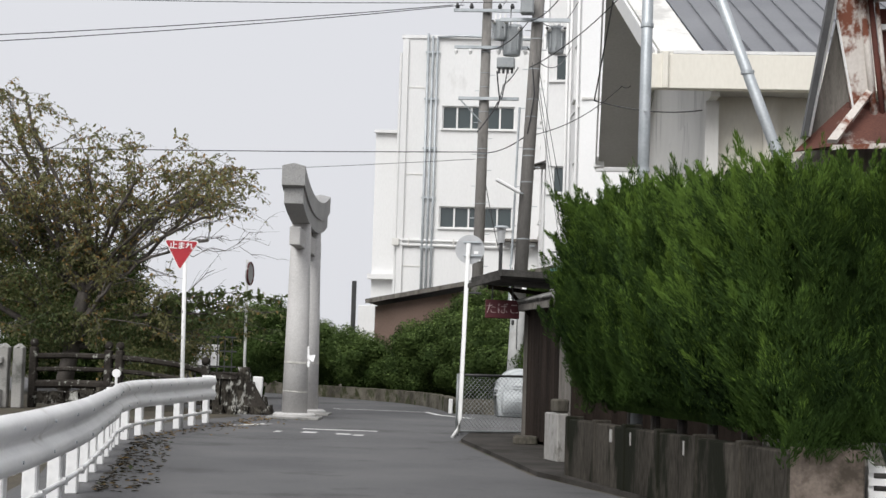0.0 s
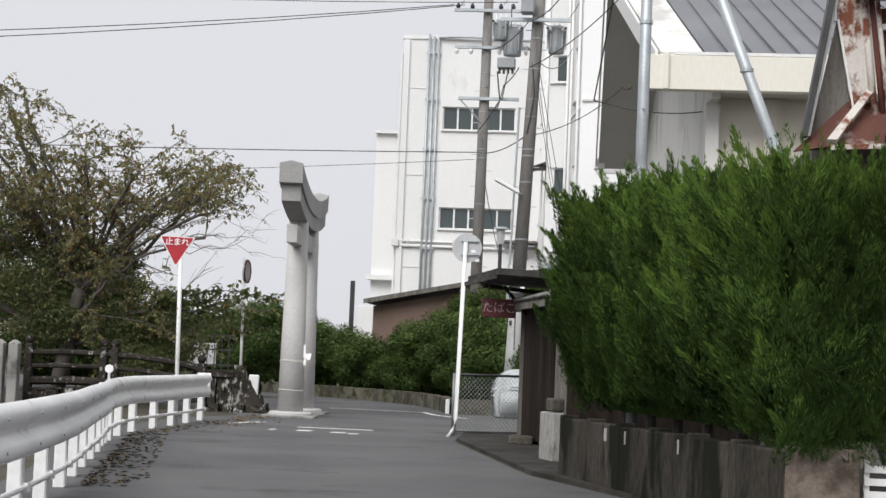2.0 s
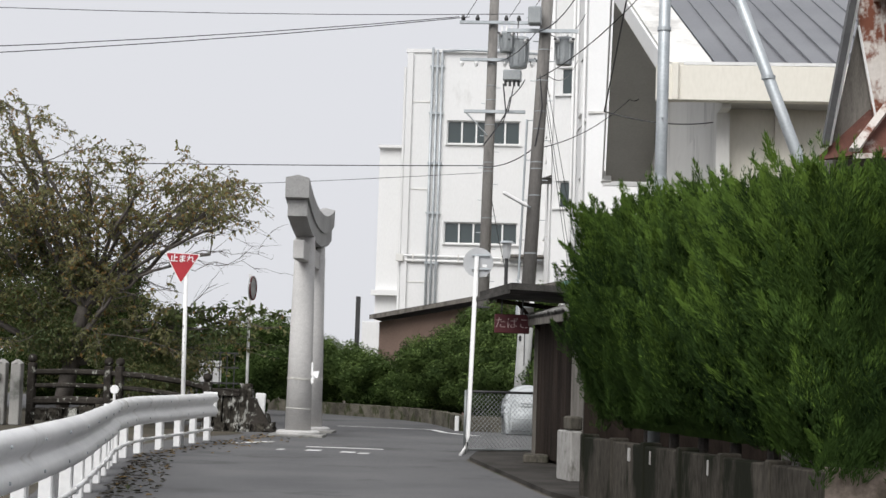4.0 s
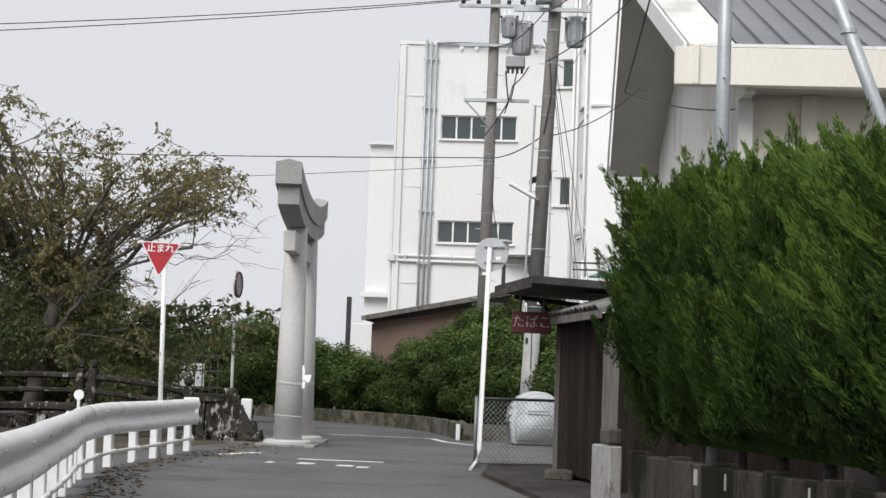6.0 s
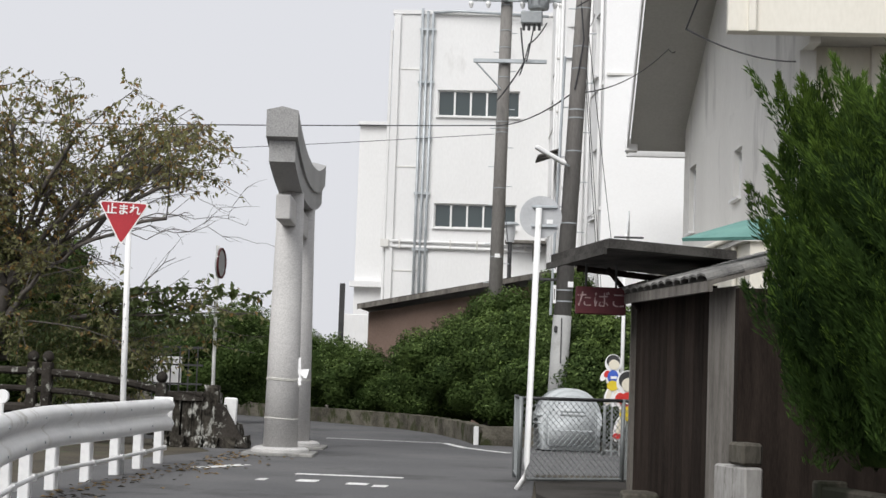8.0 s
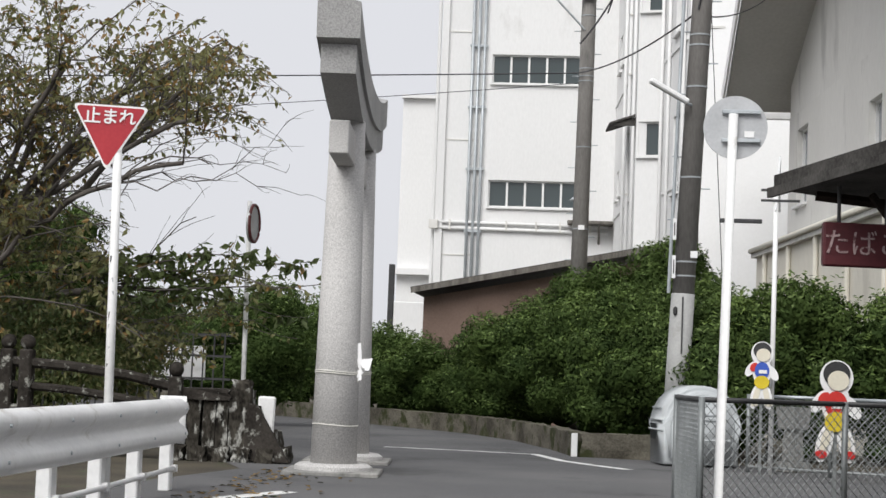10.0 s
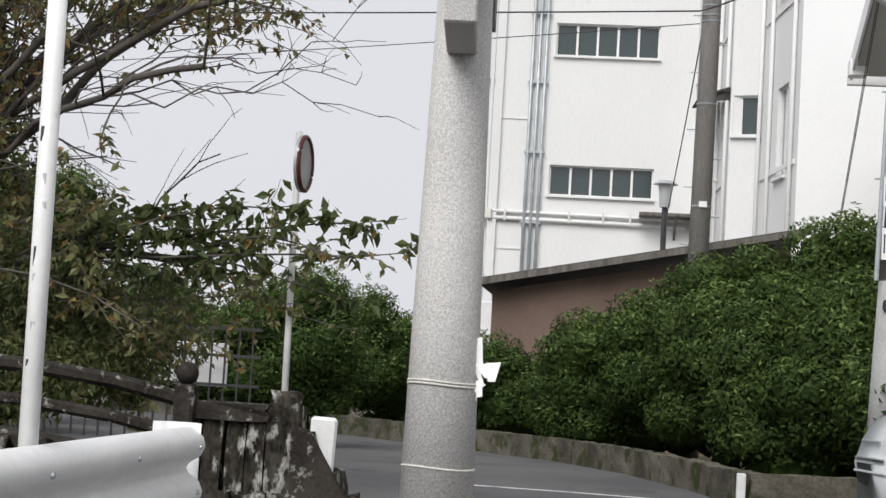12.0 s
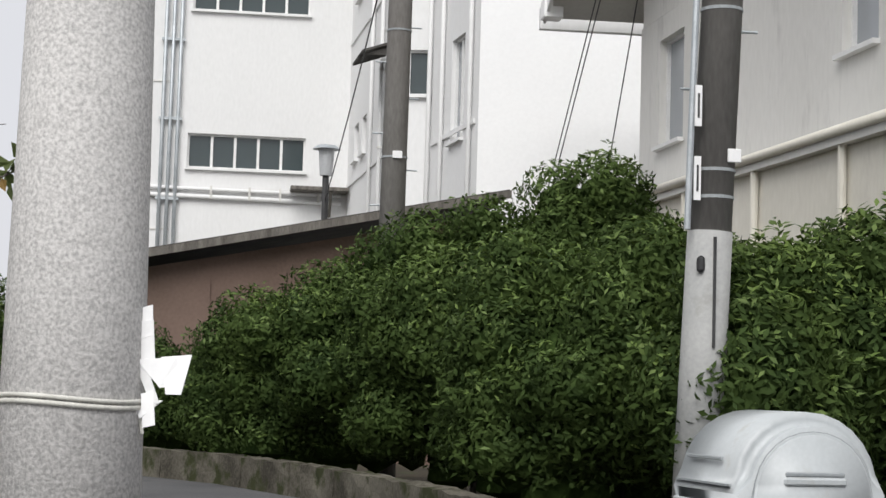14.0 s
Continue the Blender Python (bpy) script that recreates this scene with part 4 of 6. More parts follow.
shrub(0.95, 38.3, [(0, 0, 1.1, 1.0, 0.9, 1.25), (0.5, 0.5, 1.4, 0.9, 0.8, 1.25), (-0.3, 0.9, 1.3, 0.9, 0.9, 1.3)], 4, 1.0, 0.1, "tall uneven green shrub behind the kerb")
shrub(0.55, 41.0, [(0.2, 0, 1.5, 1.4, 1.3, 1.6), (0.75, -0.4, 2.2, 0.7, 0.7, 1.1), (-0.7, 0.2, 1.4, 1.0, 1.2, 1.35)], 5, 1.0, 0.1, "tall uneven green shrub behind the kerb")
shrub(-1.0, 43.7, [(0.1, 0, 1.1, 1.3, 1.3, 1.35), (0.8, 0.2, 1.4, 1.1, 1.0, 1.45), (-0.7, 0.5, 0.9, 1.0, 1.0, 1.05)], 6, 0.9, 0.1)
shrub(-2.9, 46.5, [(0, 0, 0.75, 1.6, 1.1, 0.95), (0.9, -0.6, 0.8, 0.9, 0.9, 0.95)], 7, 0.8, 0.1, "low dark green shrub before the brown shed")
shrub(-5.3, 49.6, [(0, 0, 1.1, 1.6, 1.2, 1.2), (-0.9, 0.3, 1.5, 1.0, 1.0, 1.0)], 8, 0.7, 0.1)
shrub(-8.2, 52.6, [(0, 0, 1.3, 1.9, 1.4, 1.4), (0.8, 0, 1.7, 0.9, 0.9, 1.0)], 9, 0.6, 0.1)
shrub(-11.5, 55.5, [(0, 0, 1.5, 2.2, 1.5, 1.6)], 10, 0.5, 0.11)
shrub(-15.5, 58.5, [(0, 0, 1.7, 2.6, 1.6, 1.8)], 12, 0.4, 0.12)
shrub(-6.6, 43.2, [(0, 0, 1.1, 1.0, 0.8, 1.2), (0.5, 0.2, 1.5, 0.7, 0.7, 0.9)], 13, 0.8, 0.09, "dark shrub beside the iron railing")
shrub(-10.8, 42.2, [(0, 0, 1.4, 1.8, 1.0, 1.6)], 14, 0.6, 0.1, "dark shrub beside the iron railing")
for i, (x, y) in enumerate(((-13.5, 38.5), (-16.5, 39.5), (-12, 45.5), (-19.5, 41))):
    shrub(x, y, [(0, 0, 2.0, 2.2, 1.4, 2.3), (0.8, 0, 3.0, 1.4, 1.0, 1.5)], 20 + i, 0.5, 0.12, "tall dark evergreen shrub behind the cherry tree")

# ---- cherry tree ----


def cherry_tree():
    g = thing("cherry_tree", "spreading cherry tree with thinning autumn leaves", "tree", -8.45, 33.4, 0)
    rng = np.random.RandomState(42)
    wood = bm_new()

    def limb(p0, p1, r0, r1, sag, seg=7, wob=0.12, sides=7):
        p0, p1 = np.array(p0, float), np.array(p1, float)
        pts = []
        off = rng.normal(size=3) * wob
        for i in range(seg + 1):
            u = i / seg
            p = p0 + (p1 - p0) * u + np.array([0, 0, sag]) * 4 * u * (1 - u) + off * math.sin(math.pi * u) + rng.normal(size=3) * wob * 0.25 * (0 < i < seg)
            pts.append(p)
        tube(wood, [tuple(p) for p in pts], [r0 + (r1 - r0) * (i / seg) for i in range(seg + 1)], sides, False)
        return pts

    def under(q):
        """The crown's rounded upper bound: high over the trunk, falling towards the road."""
        top = np.interp(q[0], (-4.5, -1.2, 0.3, 0.9, 2.2, 3.3, 3.9, 4.6), (6.9, 7.05, 6.55, 6.05, 5.85, 5.65, 5.3, 4.6))
        if q[2] > top:
            q[2] = top - 0.5 * rng.rand()
        return q

    # coordinates relative to the trunk's foot
    trunk = limb((0, 0, 0), (0.55, -0.1, 2.4), 0.2, 0.15, 0.0, 6, 0.08, 12)
    fork = trunk[-1]
    low = trunk[3]
    mains = []
    for tgt, r, sag, src in (
        ((3.3, -0.8, 4.5), 0.065, -0.15, fork), ((1.7, -0.4, 4.9), 0.06, -0.1, fork), ((0.3, 0.5, 5.3), 0.07, 0.1, fork), ((-1.4, 0.3, 6.2), 0.1, 0.1, fork),
        ((-3.2, 0.0, 6.2), 0.1, 0.2, fork), ((2.5, 1.2, 4.6), 0.05, 0.1, fork), ((3.5, -1.4, 3.5), 0.03, 0.2, fork), ((3.7, -1.6, 4.0), 0.045, 0.3, fork),
        ((2.9, -1.2, 4.6), 0.045, 0.2, fork), ((1.9, -1.0, 4.8), 0.045, 0.15, fork), ((0.8, -0.8, 5.1), 0.045, 0.1, fork), ((-0.5, -0.8, 5.7), 0.045, 0.1, fork),
        ((-2.3, -0.6, 6.2), 0.05, 0.1, fork), ((2.6, 0.2, 4.7), 0.045, 0.15, fork), ((3.0, 0.0, 2.0), 0.08, 0.1, low), ((1.4, -1.0, 2.6), 0.07, 0.1, low),
        ((-2.0, -0.8, 3.2), 0.09, 0.2, low), ((-3.6, -0.4, 3.0), 0.09, 0.2, low), ((-0.6, -1.0, 4.4), 0.08, 0.1, fork), ((2.2, 0.3, 1.5), 0.07, 0.15, low),
        ((-4.4, 0.2, 5.7), 0.08, 0.2, fork), ((-3.9, -0.5, 4.6), 0.06, 0.2, fork), ((-1.6, -0.7, 5.2), 0.05, 0.1, fork),
        ((1.0, -0.9, 3.7), 0.04, 0.1, fork), ((-0.9, -1.0, 3.5), 0.04, 0.1, low), ((1.7, -0.6, 3.3), 0.035, 0.1, low), ((-2.6, -0.9, 4.3), 0.045, 0.1, fork), ((3.3, -0.3, 4.9), 0.04, 0.2, fork), ((-1.0, 0.2, 6.5), 0.04, 0.1, fork),
    ):
        mains.append((limb(src, tgt, r, 0.028, sag, 9), tgt))
    subs = []
    for pts, tgt in mains:
        for k in range(13):
            i = rng.randint(3, len(pts))
            p = pts[i]
            dirn = (np.array(tgt) - pts[2])
            dirn /= np.linalg.norm(dirn)
            q = p + dirn * (0.3 + 0.6 * rng.rand()) + rng.normal(size=3) * np.array([0.6, 0.6, 0.42])
            q = under(q)
            if q[0] > 1.7 and 2.5 < q[2] < 4.0 and rng.rand() < 0.6:
                continue
            sub = limb(p, q, 0.013, 0.006, 0.05, 5, 0.06, 5)
            subs.append(sub)
    twigs = []
    for sub in subs:
        for k in range(7):
            p = sub[rng.randint(2, len(sub))]
            d = sub[-1] - sub[0]
            d /= np.linalg.norm(d)
            q = p + d * (0.2 + 0.3 * rng.rand()) + rng.normal(size=3) * np.array([0.3, 0.3, 0.22])
            q = under(q)
            if q[0] > 1.7 and 2.5 < q[2] < 4.0 and rng.rand() < 0.6:
                continue
            tw = limb(p, q, 0.005, 0.0025, 0.03, 4, 0.03, 4)
            twigs.append(tw)
    # bare twigs hanging out over the road, and one leafy branch low by the mirror pole
    for tgt in ((4.7, -1.1, 3.45), (4.95, -1.4, 3.15), (4.3, -0.6, 3.7), (4.8, -1.9, 3.9)):
        b = limb(mains[6][0][6], tgt, 0.01, 0.003, 0.26, 9, 0.16, 5)
        for k in range(10):
            p = b[rng.randint(2, len(b))]
            limb(p, p + np.array([0.18, -0.05, 0.02]) + rng.normal(size=3) * 0.13, 0.004, 0.0018, 0.02, 4, 0.02, 4)
    lows = []
    for tgt in ((5.1, -0.4, 2.15), (4.65, -0.2, 2.4), (4.2, -0.5, 2.5), (4.5, -0.3, 1.75), (3.7, -0.3, 2.25), (3.3, -0.6, 1.8), (2.7, -0.5, 2.2), (4.0, -0.1, 2.0), (3.0, -0.2, 2.45), (2.2, -0.4, 1.8)):
        b = limb(mains[14][0][6], tgt, 0.016, 0.005, 0.1, 7, 0.05, 5)
        lows.append(b[3:])
        for k in range(11):
            p = b[rng.randint(3, len(b))]
            lows.append(limb(p, p + np.array([0.14, 0, 0.02]) + rng.normal(size=3) * np.array([0.17, 0.15, 0.12]), 0.004, 0.002, 0.02, 4, 0.02, 4))
    bmesh.ops.recalc_face_normals(wood, faces=wood.faces)
    part("trunk", wood, BARK, g, "dark branching trunk and limbs", smooth=True)
    P, A, S, K = [], [], [], []

    def dress(tw, n, size, brown, droop, base=0):
        for _ in range(n):
            u = rng.rand()
            i = min(int(u * (len(tw) - 1)), len(tw) - 2)
            p = tw[i] + (tw[i + 1] - tw[i]) * (u * (len(tw) - 1) - i)
            P.append(p + rng.normal(size=3) * 0.015)
            A.append(rng.normal(size=3) * np.array([0.6, 0.6, 0.35]) + np.array([0, 0, -droop]))
            S.append(size * (0.7 + 0.6 * rng.rand()))
            K.append(1 if rng.rand() < brown else base)

    for tw in twigs:
        x, z = tw[-1][0], tw[-1][2]
        if x > 1.7 and 2.5 < z < 4.0 and rng.rand() < 0.8:
            continue
        thin = 1.45 if z > 4.0 else (1.5 if z > 3.0 else 2.0)
        dress(tw, int(6.5 * thin * (0.6 + 0.8 * rng.rand())), 0.095, 0.24 if z > 3.0 else 0.1, 0.55)
    for tw in subs:
        if tw[-1][0] > 1.7 and 2.5 < tw[-1][2] < 4.0:
            continue
        dress(tw, 9, 0.09, 0.2, 0.55)
    for tw in lows:
        dress(tw, 10, 0.13, 0.04, 0.45, 2)
    P, A, S = np.array(P), np.array(A), np.array(S)
    ob = leaf_mesh("crown", P, A, rng.normal(size=P.shape) + np.array([0, 0, 0.8]), S, S * 0.5, [CHERRY, CHERRYBROWN, CHERRYGREEN], K, g)
    tagged(ob, "sparse olive green and browning leaves", kind="stuff")
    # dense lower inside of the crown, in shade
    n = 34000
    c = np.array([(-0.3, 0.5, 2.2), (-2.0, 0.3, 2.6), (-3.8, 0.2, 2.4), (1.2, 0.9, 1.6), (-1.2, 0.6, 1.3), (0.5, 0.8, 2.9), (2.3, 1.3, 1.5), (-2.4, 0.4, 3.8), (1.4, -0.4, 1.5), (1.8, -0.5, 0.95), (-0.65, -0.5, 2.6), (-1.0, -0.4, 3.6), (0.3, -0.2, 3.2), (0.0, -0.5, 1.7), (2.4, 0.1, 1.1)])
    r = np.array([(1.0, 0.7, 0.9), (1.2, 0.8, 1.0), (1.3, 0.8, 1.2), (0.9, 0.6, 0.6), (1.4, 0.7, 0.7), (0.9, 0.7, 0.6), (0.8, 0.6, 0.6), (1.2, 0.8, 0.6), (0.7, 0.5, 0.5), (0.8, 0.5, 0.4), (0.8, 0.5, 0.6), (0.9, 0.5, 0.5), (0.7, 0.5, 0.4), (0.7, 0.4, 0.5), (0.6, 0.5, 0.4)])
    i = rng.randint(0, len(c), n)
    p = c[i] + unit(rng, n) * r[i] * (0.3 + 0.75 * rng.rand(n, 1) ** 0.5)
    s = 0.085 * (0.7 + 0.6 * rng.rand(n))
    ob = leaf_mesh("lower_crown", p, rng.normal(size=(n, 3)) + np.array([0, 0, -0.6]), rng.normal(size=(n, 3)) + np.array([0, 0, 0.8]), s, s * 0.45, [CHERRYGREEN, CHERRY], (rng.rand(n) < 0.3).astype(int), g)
    tagged(ob, "dense dark olive leaves", kind="stuff")
    return g


cherry_tree()

# ---- school building: tall white block with a wing ----


def window_unit(parent, x0, x1, z0, z1, n, depth, material=PANE, open_last=False):
    """A sliding window in a hole of a wall along x, the face at y=0: frame, sill and panes as parts of their own."""
    w = tagged(new("window"), "sliding window in a white aluminium frame")
    w.parent = parent
    t = 0.05
    bm = bm_new()
    box(bm, ((x0 + x1) / 2, depth, z1 - t / 2), (x1 - x0, 0.08, t))
    box(bm, ((x0 + x1) / 2, depth, z0 + t / 2), (x1 - x0, 0.08, t))
    for i in range(n + 1):
        x = x0 + t / 2 + (x1 - x0 - t) * i / n
        box(bm, (x, depth, (z0 + z1) / 2), (t if i in (0, n) else 0.07, 0.076, z1 - z0 - 2 * t))
    part("frame", bm, WHITEPAINT, w, "white aluminium frame")
    part("sill", cube(((x0 + x1) / 2, -0.03, z0 - 0.03), (x1 - x0 + 0.1, 0.14, 0.06)), WALLWHITE, w)
    for i in range(n):
        a, b = x0 + t + (x1 - x0 - t) * i / n, x0 + (x1 - x0 - t) * (i + 1) / n
        part("pane", cube(((a + b) / 2, depth + 0.02 + 0.012 * (i % 2), (z0 + z1) / 2), (b - a - 0.002, 0.006, z1 - z0 - 0.09)), material, w)
    return w


def oriented(name, length, z0, z1, thick, holes, material, parent, m, label=""):
    ob = part(name, holed_wall(length, z0, z1, thick, holes), material, parent, label)
    ob.matrix_basis = m
    return ob


def school():
    g = thing("school_building", "white rendered multi-storey school building with wing", "building")
    Y = 67.9
    X0, X1 = -5.4, 0.55
    WN = [(1.74, 4.82, 10.95, 11.94), (1.74, 4.82, 6.75, 7.66), (1.74, 4.82, 2.6, 3.5)]
    f = oriented("wall", X1 - X0, 0, 14.8, 0.3, WN, WALLWHITE, g, pose(X0, Y, 0), "white rendered end wall")
    for h in WN:
        window_unit(f, *h, 5, 0.14)
    part("room_back", cube(((X1 - X0) / 2, 2.4, 7.4), (X1 - X0 - 0.4, 0.1, 14.6)), WALLGREY, f)
    part("body", prism([(X0, Y + 3), (X1, Y + 3), (X1 + 4, Y + 22), (X0, Y + 22)], 0, 14.75), WALLWHITE, g)
    part("side_wall", prism([(X0, Y + 0.31), (X0 + 0.25, Y + 0.31), (X0 + 0.25, Y + 3), (X0, Y + 3)], 0, 14.78), WALLWHITE, g)
    part("roof_cap", prism([(X0 - 0.06, Y - 0.06), (X1 + 0.02, Y - 0.06), (X1 + 0.02, Y + 3), (X0 - 0.06, Y + 3)], 14.8, 14.95), WALLWHITE, g)
    part("corner_strip", cube((X0 + 0.12, Y - 0.06, 7.6), (0.24, 0.12, 14.3)), WALLWHITE, g)
    part("drain_pipe", rod((X0 - 0.1, Y + 0.15, 0), (X0 - 0.1, Y + 0.15, 14.2), 0.06, 10), WALLWHITE, g)
    for z in (2.2, 5.1, 9.0, 12.7):
        part("wall_joint", cube((X0 + 0.75, Y - 0.012, z), (1.2, 0.024, 0.04)), WALLGREY, g)
    # pipes
    for i, x in enumerate((-4.33, -4.13, -3.93)):
        part("pipe", rod((x, Y - 0.12, 0), (x, Y - 0.12, 15.0 - 0.1 * i), 0.05, 10), GALV, g, "galvanised conduit pipe", smooth=True)
    for z in (3.2, 5.9, 8.0, 10.1, 12.2, 14.2):
        part("pipe_bracket", cube((-4.13, Y - 0.1, z), (0.6, 0.1, 0.07)), GALV, g)
    part("roof_conduit", tube(bm_new(), [(-3.93, Y - 0.12, 14.85), (-3.0, Y - 0.2, 14.9), (0.4, Y - 0.25, 14.75)], 0.05, 8), GALV, g, smooth=True)
    for z, r in ((6.2, 0.05), (6.0, 0.06)):
        part("conduit", rod((-5.5, Y - 0.09, z), (0.4, Y - 0.09, z - 0.05), r, 10), WALLWHITE, g, smooth=True)
    for x in (-4.9, -3.0, -2.0, -1.2, -0.2):
        part("conduit_clip", cube((x, Y - 0.1, 6.1), (0.06, 0.12, 0.34)), WALLGREY, g)
    part("junction_box", cube((-5.45, Y - 0.15, 6.1), (0.3, 0.2, 0.3), None, 0.01), WALLGREY, g)
    part("ledge", cube((-0.2, Y - 0.4, 6.25), (1.5, 0.8, 0.1), None, 0.01), GREYWOOD, g, "small grey canopy on brackets")
    part("ledge_arm", rod((0.1, Y - 0.75, 6.2), (0.1, Y - 0.02, 5.6), 0.04, 6), GREYWOOD, g)
    # lower block behind, to the left
    part("rear_block", prism([(-8.1, 80), (-5.0, 80), (-5.0, 95), (-8.1, 95)], 0, 12.4), WALLWHITE, g, "lower white block behind")
    part("rear_block_ledge", cube((-6.9, 79.8, 5.2), (2.7, 0.5, 0.25)), WALLWHITE, g)
    part("rear_block_cap", cube((-6.55, 79.9, 12.45), (3.2, 0.3, 0.14)), WALLWHITE, g)
    for z in (9.6, 5.9):
        part("vent", cube((-6.05, 79.96, z), (0.26, 0.1, 0.9)), DARKMETAL, g, "dark slot vent")
    # wing: its west wall runs towards the street
    A, B = Vector((X1, Y)), Vector((2.32, 55.9))
    P, Q = Vector((1.06, 59.9)), Vector((1.8, 59.72))
    runs = (
        (A, P, [(1.2, 2.0, 6.9, 7.85), (2.6, 3.4, 6.9, 7.85), (1.2, 2.0, 11.1, 12.3), (2.6, 3.4, 11.1, 12.3)], PANE),
        (P, Q, [(0.07, 0.7, 7.5, 8.5), (0.07, 0.7, 11.7, 12.7)], PANE),
        (Q, B, [(1.7, 2.7, 6.2, 8.35), (1.7, 2.7, 10.6, 12.6)], PANE_PALE),
    )
    wings = []
    for p, q, holes, pane in runs:
        ang = math.degrees(math.atan2(q.y - p.y, q.x - p.x))
        w = oriented("wing_wall", (q - p).length, 0, 15.8, 0.3, holes, WALLWHITE, g, Matrix.Translation((p.x, p.y, 0)) @ pose(0, 0, 0, 0, 0, ang), "white rendered side wall")
        for h in holes:
            window_unit(w, *h, 2 if h[3] - h[2] > 1.5 else 1, 0.12, pane)
        wings.append(w)
    part("canopy", slab([(6.3, -0.02, 8.68), (6.3, -0.75, 8.42), (7.98, -0.75, 8.42), (7.98, -0.02, 8.68)], 0.05), ROOFBOARD, wings[0], "sloped window canopy")
    part("canopy_bracket", slab([(7.9, -0.02, 8.4), (7.9, -0.72, 8.38), (7.9, -0.02, 8.64)], 0.04), ROOFBOARD, wings[0])
    for w, xs in ((wings[0], (4.6, 6.2, 7.85)), (wings[2], (0.12, 1.2, 3.4))):
        for x in xs:
            part("down_pipe", rod((x, -0.08, 0), (x, -0.08, 15.5), 0.05, 8), WALLWHITE, w, smooth=True)
    for z in (4.3, 6.4, 10.2):
        part("band", cube((3.9, -0.02, z), (7.6, 0.04, 0.1)), WALLWHITE, wings[0])
        part("band", cube((1.9, -0.02, z), (3.4, 0.04, 0.1)), WALLWHITE, wings[2])
    for k in range(7):
        part("pipe_clip", cube((6.2, -0.08, 3.0 + 1.8 * k), (0.16, 0.1, 0.05)), WALLGREY, wings[0])
    part("wing_back", prism([(A.x + 1.5, A.y), (B.x + 1.6, B.y + 0.5), (B.x + 8, B.y + 0.5), (A.x + 9, A.y + 8)], 0, 15.7), WALLGREY, g)
    part("south_wall", prism([(B.x - 0.02, B.y - 0.05), (8.5, 55.2), (8.5, 55.55), (B.x + 0.25, B.y + 0.28)], 0, 15.85), WALLBRIGHT, g, "white rendered wall facing the street")
    part("wall_joint", cube((3.1, 55.78, 10.4), (1.5, 0.05, 0.07), pose(0, 0, 0)), WALLGREY, g)
    return g


school()


def gym_hall():
    g = thing("gym_hall", "cream rendered hall with a grey metal gable roof", "building")
    A, B = Vector((4.42, 51.4)), Vector((5.4, 36.55))
    d = B - A
    ang = math.degrees(math.atan2(d.y, d.x))
    holes = [(1.0, 2.2, 5.15, 6.9), (8.0, 9.0, 5.3, 6.4)]
    w = oriented("wall", d.length, 0, 7.3, 0.3, holes, WALLGREY, g, Matrix.Translation((A.x, A.y, 0)) @ pose(0, 0, 0, 0, 0, ang), "pale grey rendered gable wall")
    for h in holes:
        window_unit(w, *h, 1, 0.16, PANE_PALE)
    part("gable", slab([(4.62, 51.3, 7.3), (5.67, 35.9, 7.3), (5.67, 35.9, 8.1), (5.1, 43.9, 11.7), (4.62, 51.3, 8.1)], 0.2), WALLGREY, g)
    # roof: eaves corners, ridge end
    S, R, N = Vector((4.3, 35.66, 7.95)), Vector((3.1, 43.9, 11.8)), Vector((2.98, 52.2, 7.6))
    E = Vector((14.0, 0.0, 0.0))
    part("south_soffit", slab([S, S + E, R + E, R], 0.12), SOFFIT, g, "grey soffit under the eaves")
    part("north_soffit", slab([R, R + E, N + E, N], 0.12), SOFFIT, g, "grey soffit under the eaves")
    up = Vector((0, 0, 1))
    part("roof", slab([S + up * 0.2 + Vector((0.85, 0.2, 0)), S + E + up * 0.2, R + E + up * 0.2, R + up * 0.2 + Vector((0.85, 0, 0))], 0.08), ROOFMETAL, g, "grey standing-seam metal roof")
    part("roof_north", slab([R + up * 0.2, R + E + up * 0.2, N + E + up * 0.2, N + up * 0.2], 0.08), ROOFMETAL, g)
    part("verge_capping", slab([S + up * 0.22, S + up * 0.22 + Vector((0.95, 0.1, 0)), R + up * 0.22 + Vector((0.95, 0, 0)), R + up * 0.22], 0.1), WALLGREY, g, "broad pale roof edge")
    for i in range(24):
        o = Vector((1.0 + i * 0.53, 0.1, 0.28))
        part("roof_seam", slab([S + o, S + o + Vector((0.03, 0, 0)), R + o + Vector((0.03, 0, 0)), R + o], 0.06), ROOFMETAL, g)
    out = Vector((-0.06, 0, 0))
    part("verge", slab([S + out - up * 0.12, S + out + up * 0.34, R + out + up * 0.34, R + out - up * 0.12], 0.06), WALLWHITE, g, "white sloping verge")
    part("verge_north", slab([R + out - up * 0.1, R + out + up * 0.34, N + out + up * 0.34, N + out - up * 0.1], 0.05), WALLBRIGHT, g, "white sloping verge")
    part("verge_foot", cube((N.x + 0.02, N.y - 0.12, N.z + 0.12), (0.34, 0.34, 0.34), None, 0.02), WALLBRIGHT, g, "white block at the foot of the verge")
    part("north_fascia", cube((10.0, 52.7, 7.7), (14.2, 0.14, 0.4), None, 0.01), WALLWHITE, g)
    part("fascia", cube((11.2, 35.65, 7.79), (14.4, 0.3, 0.78), None, 0.015), WALLCREAM, g, "broad cream fascia band")
    part("gutter", cube((11.5, 35.58, 8.22), (13.8, 0.16, 0.07)), WHITEPAINT, g)
    part("fascia_pier", cube((4.42, 35.56, 7.81), (0.14, 0.3, 0.84), None, 0.02), WALLCREAM, g)
    sw = oriented("south_wall", 13.0, 0, 7.6, 0.3, [(2.6, 3.5, 5.6, 6.5)], WALLCREAM, g, pose(5.5, 37.0, 0), "cream wall under the eaves")
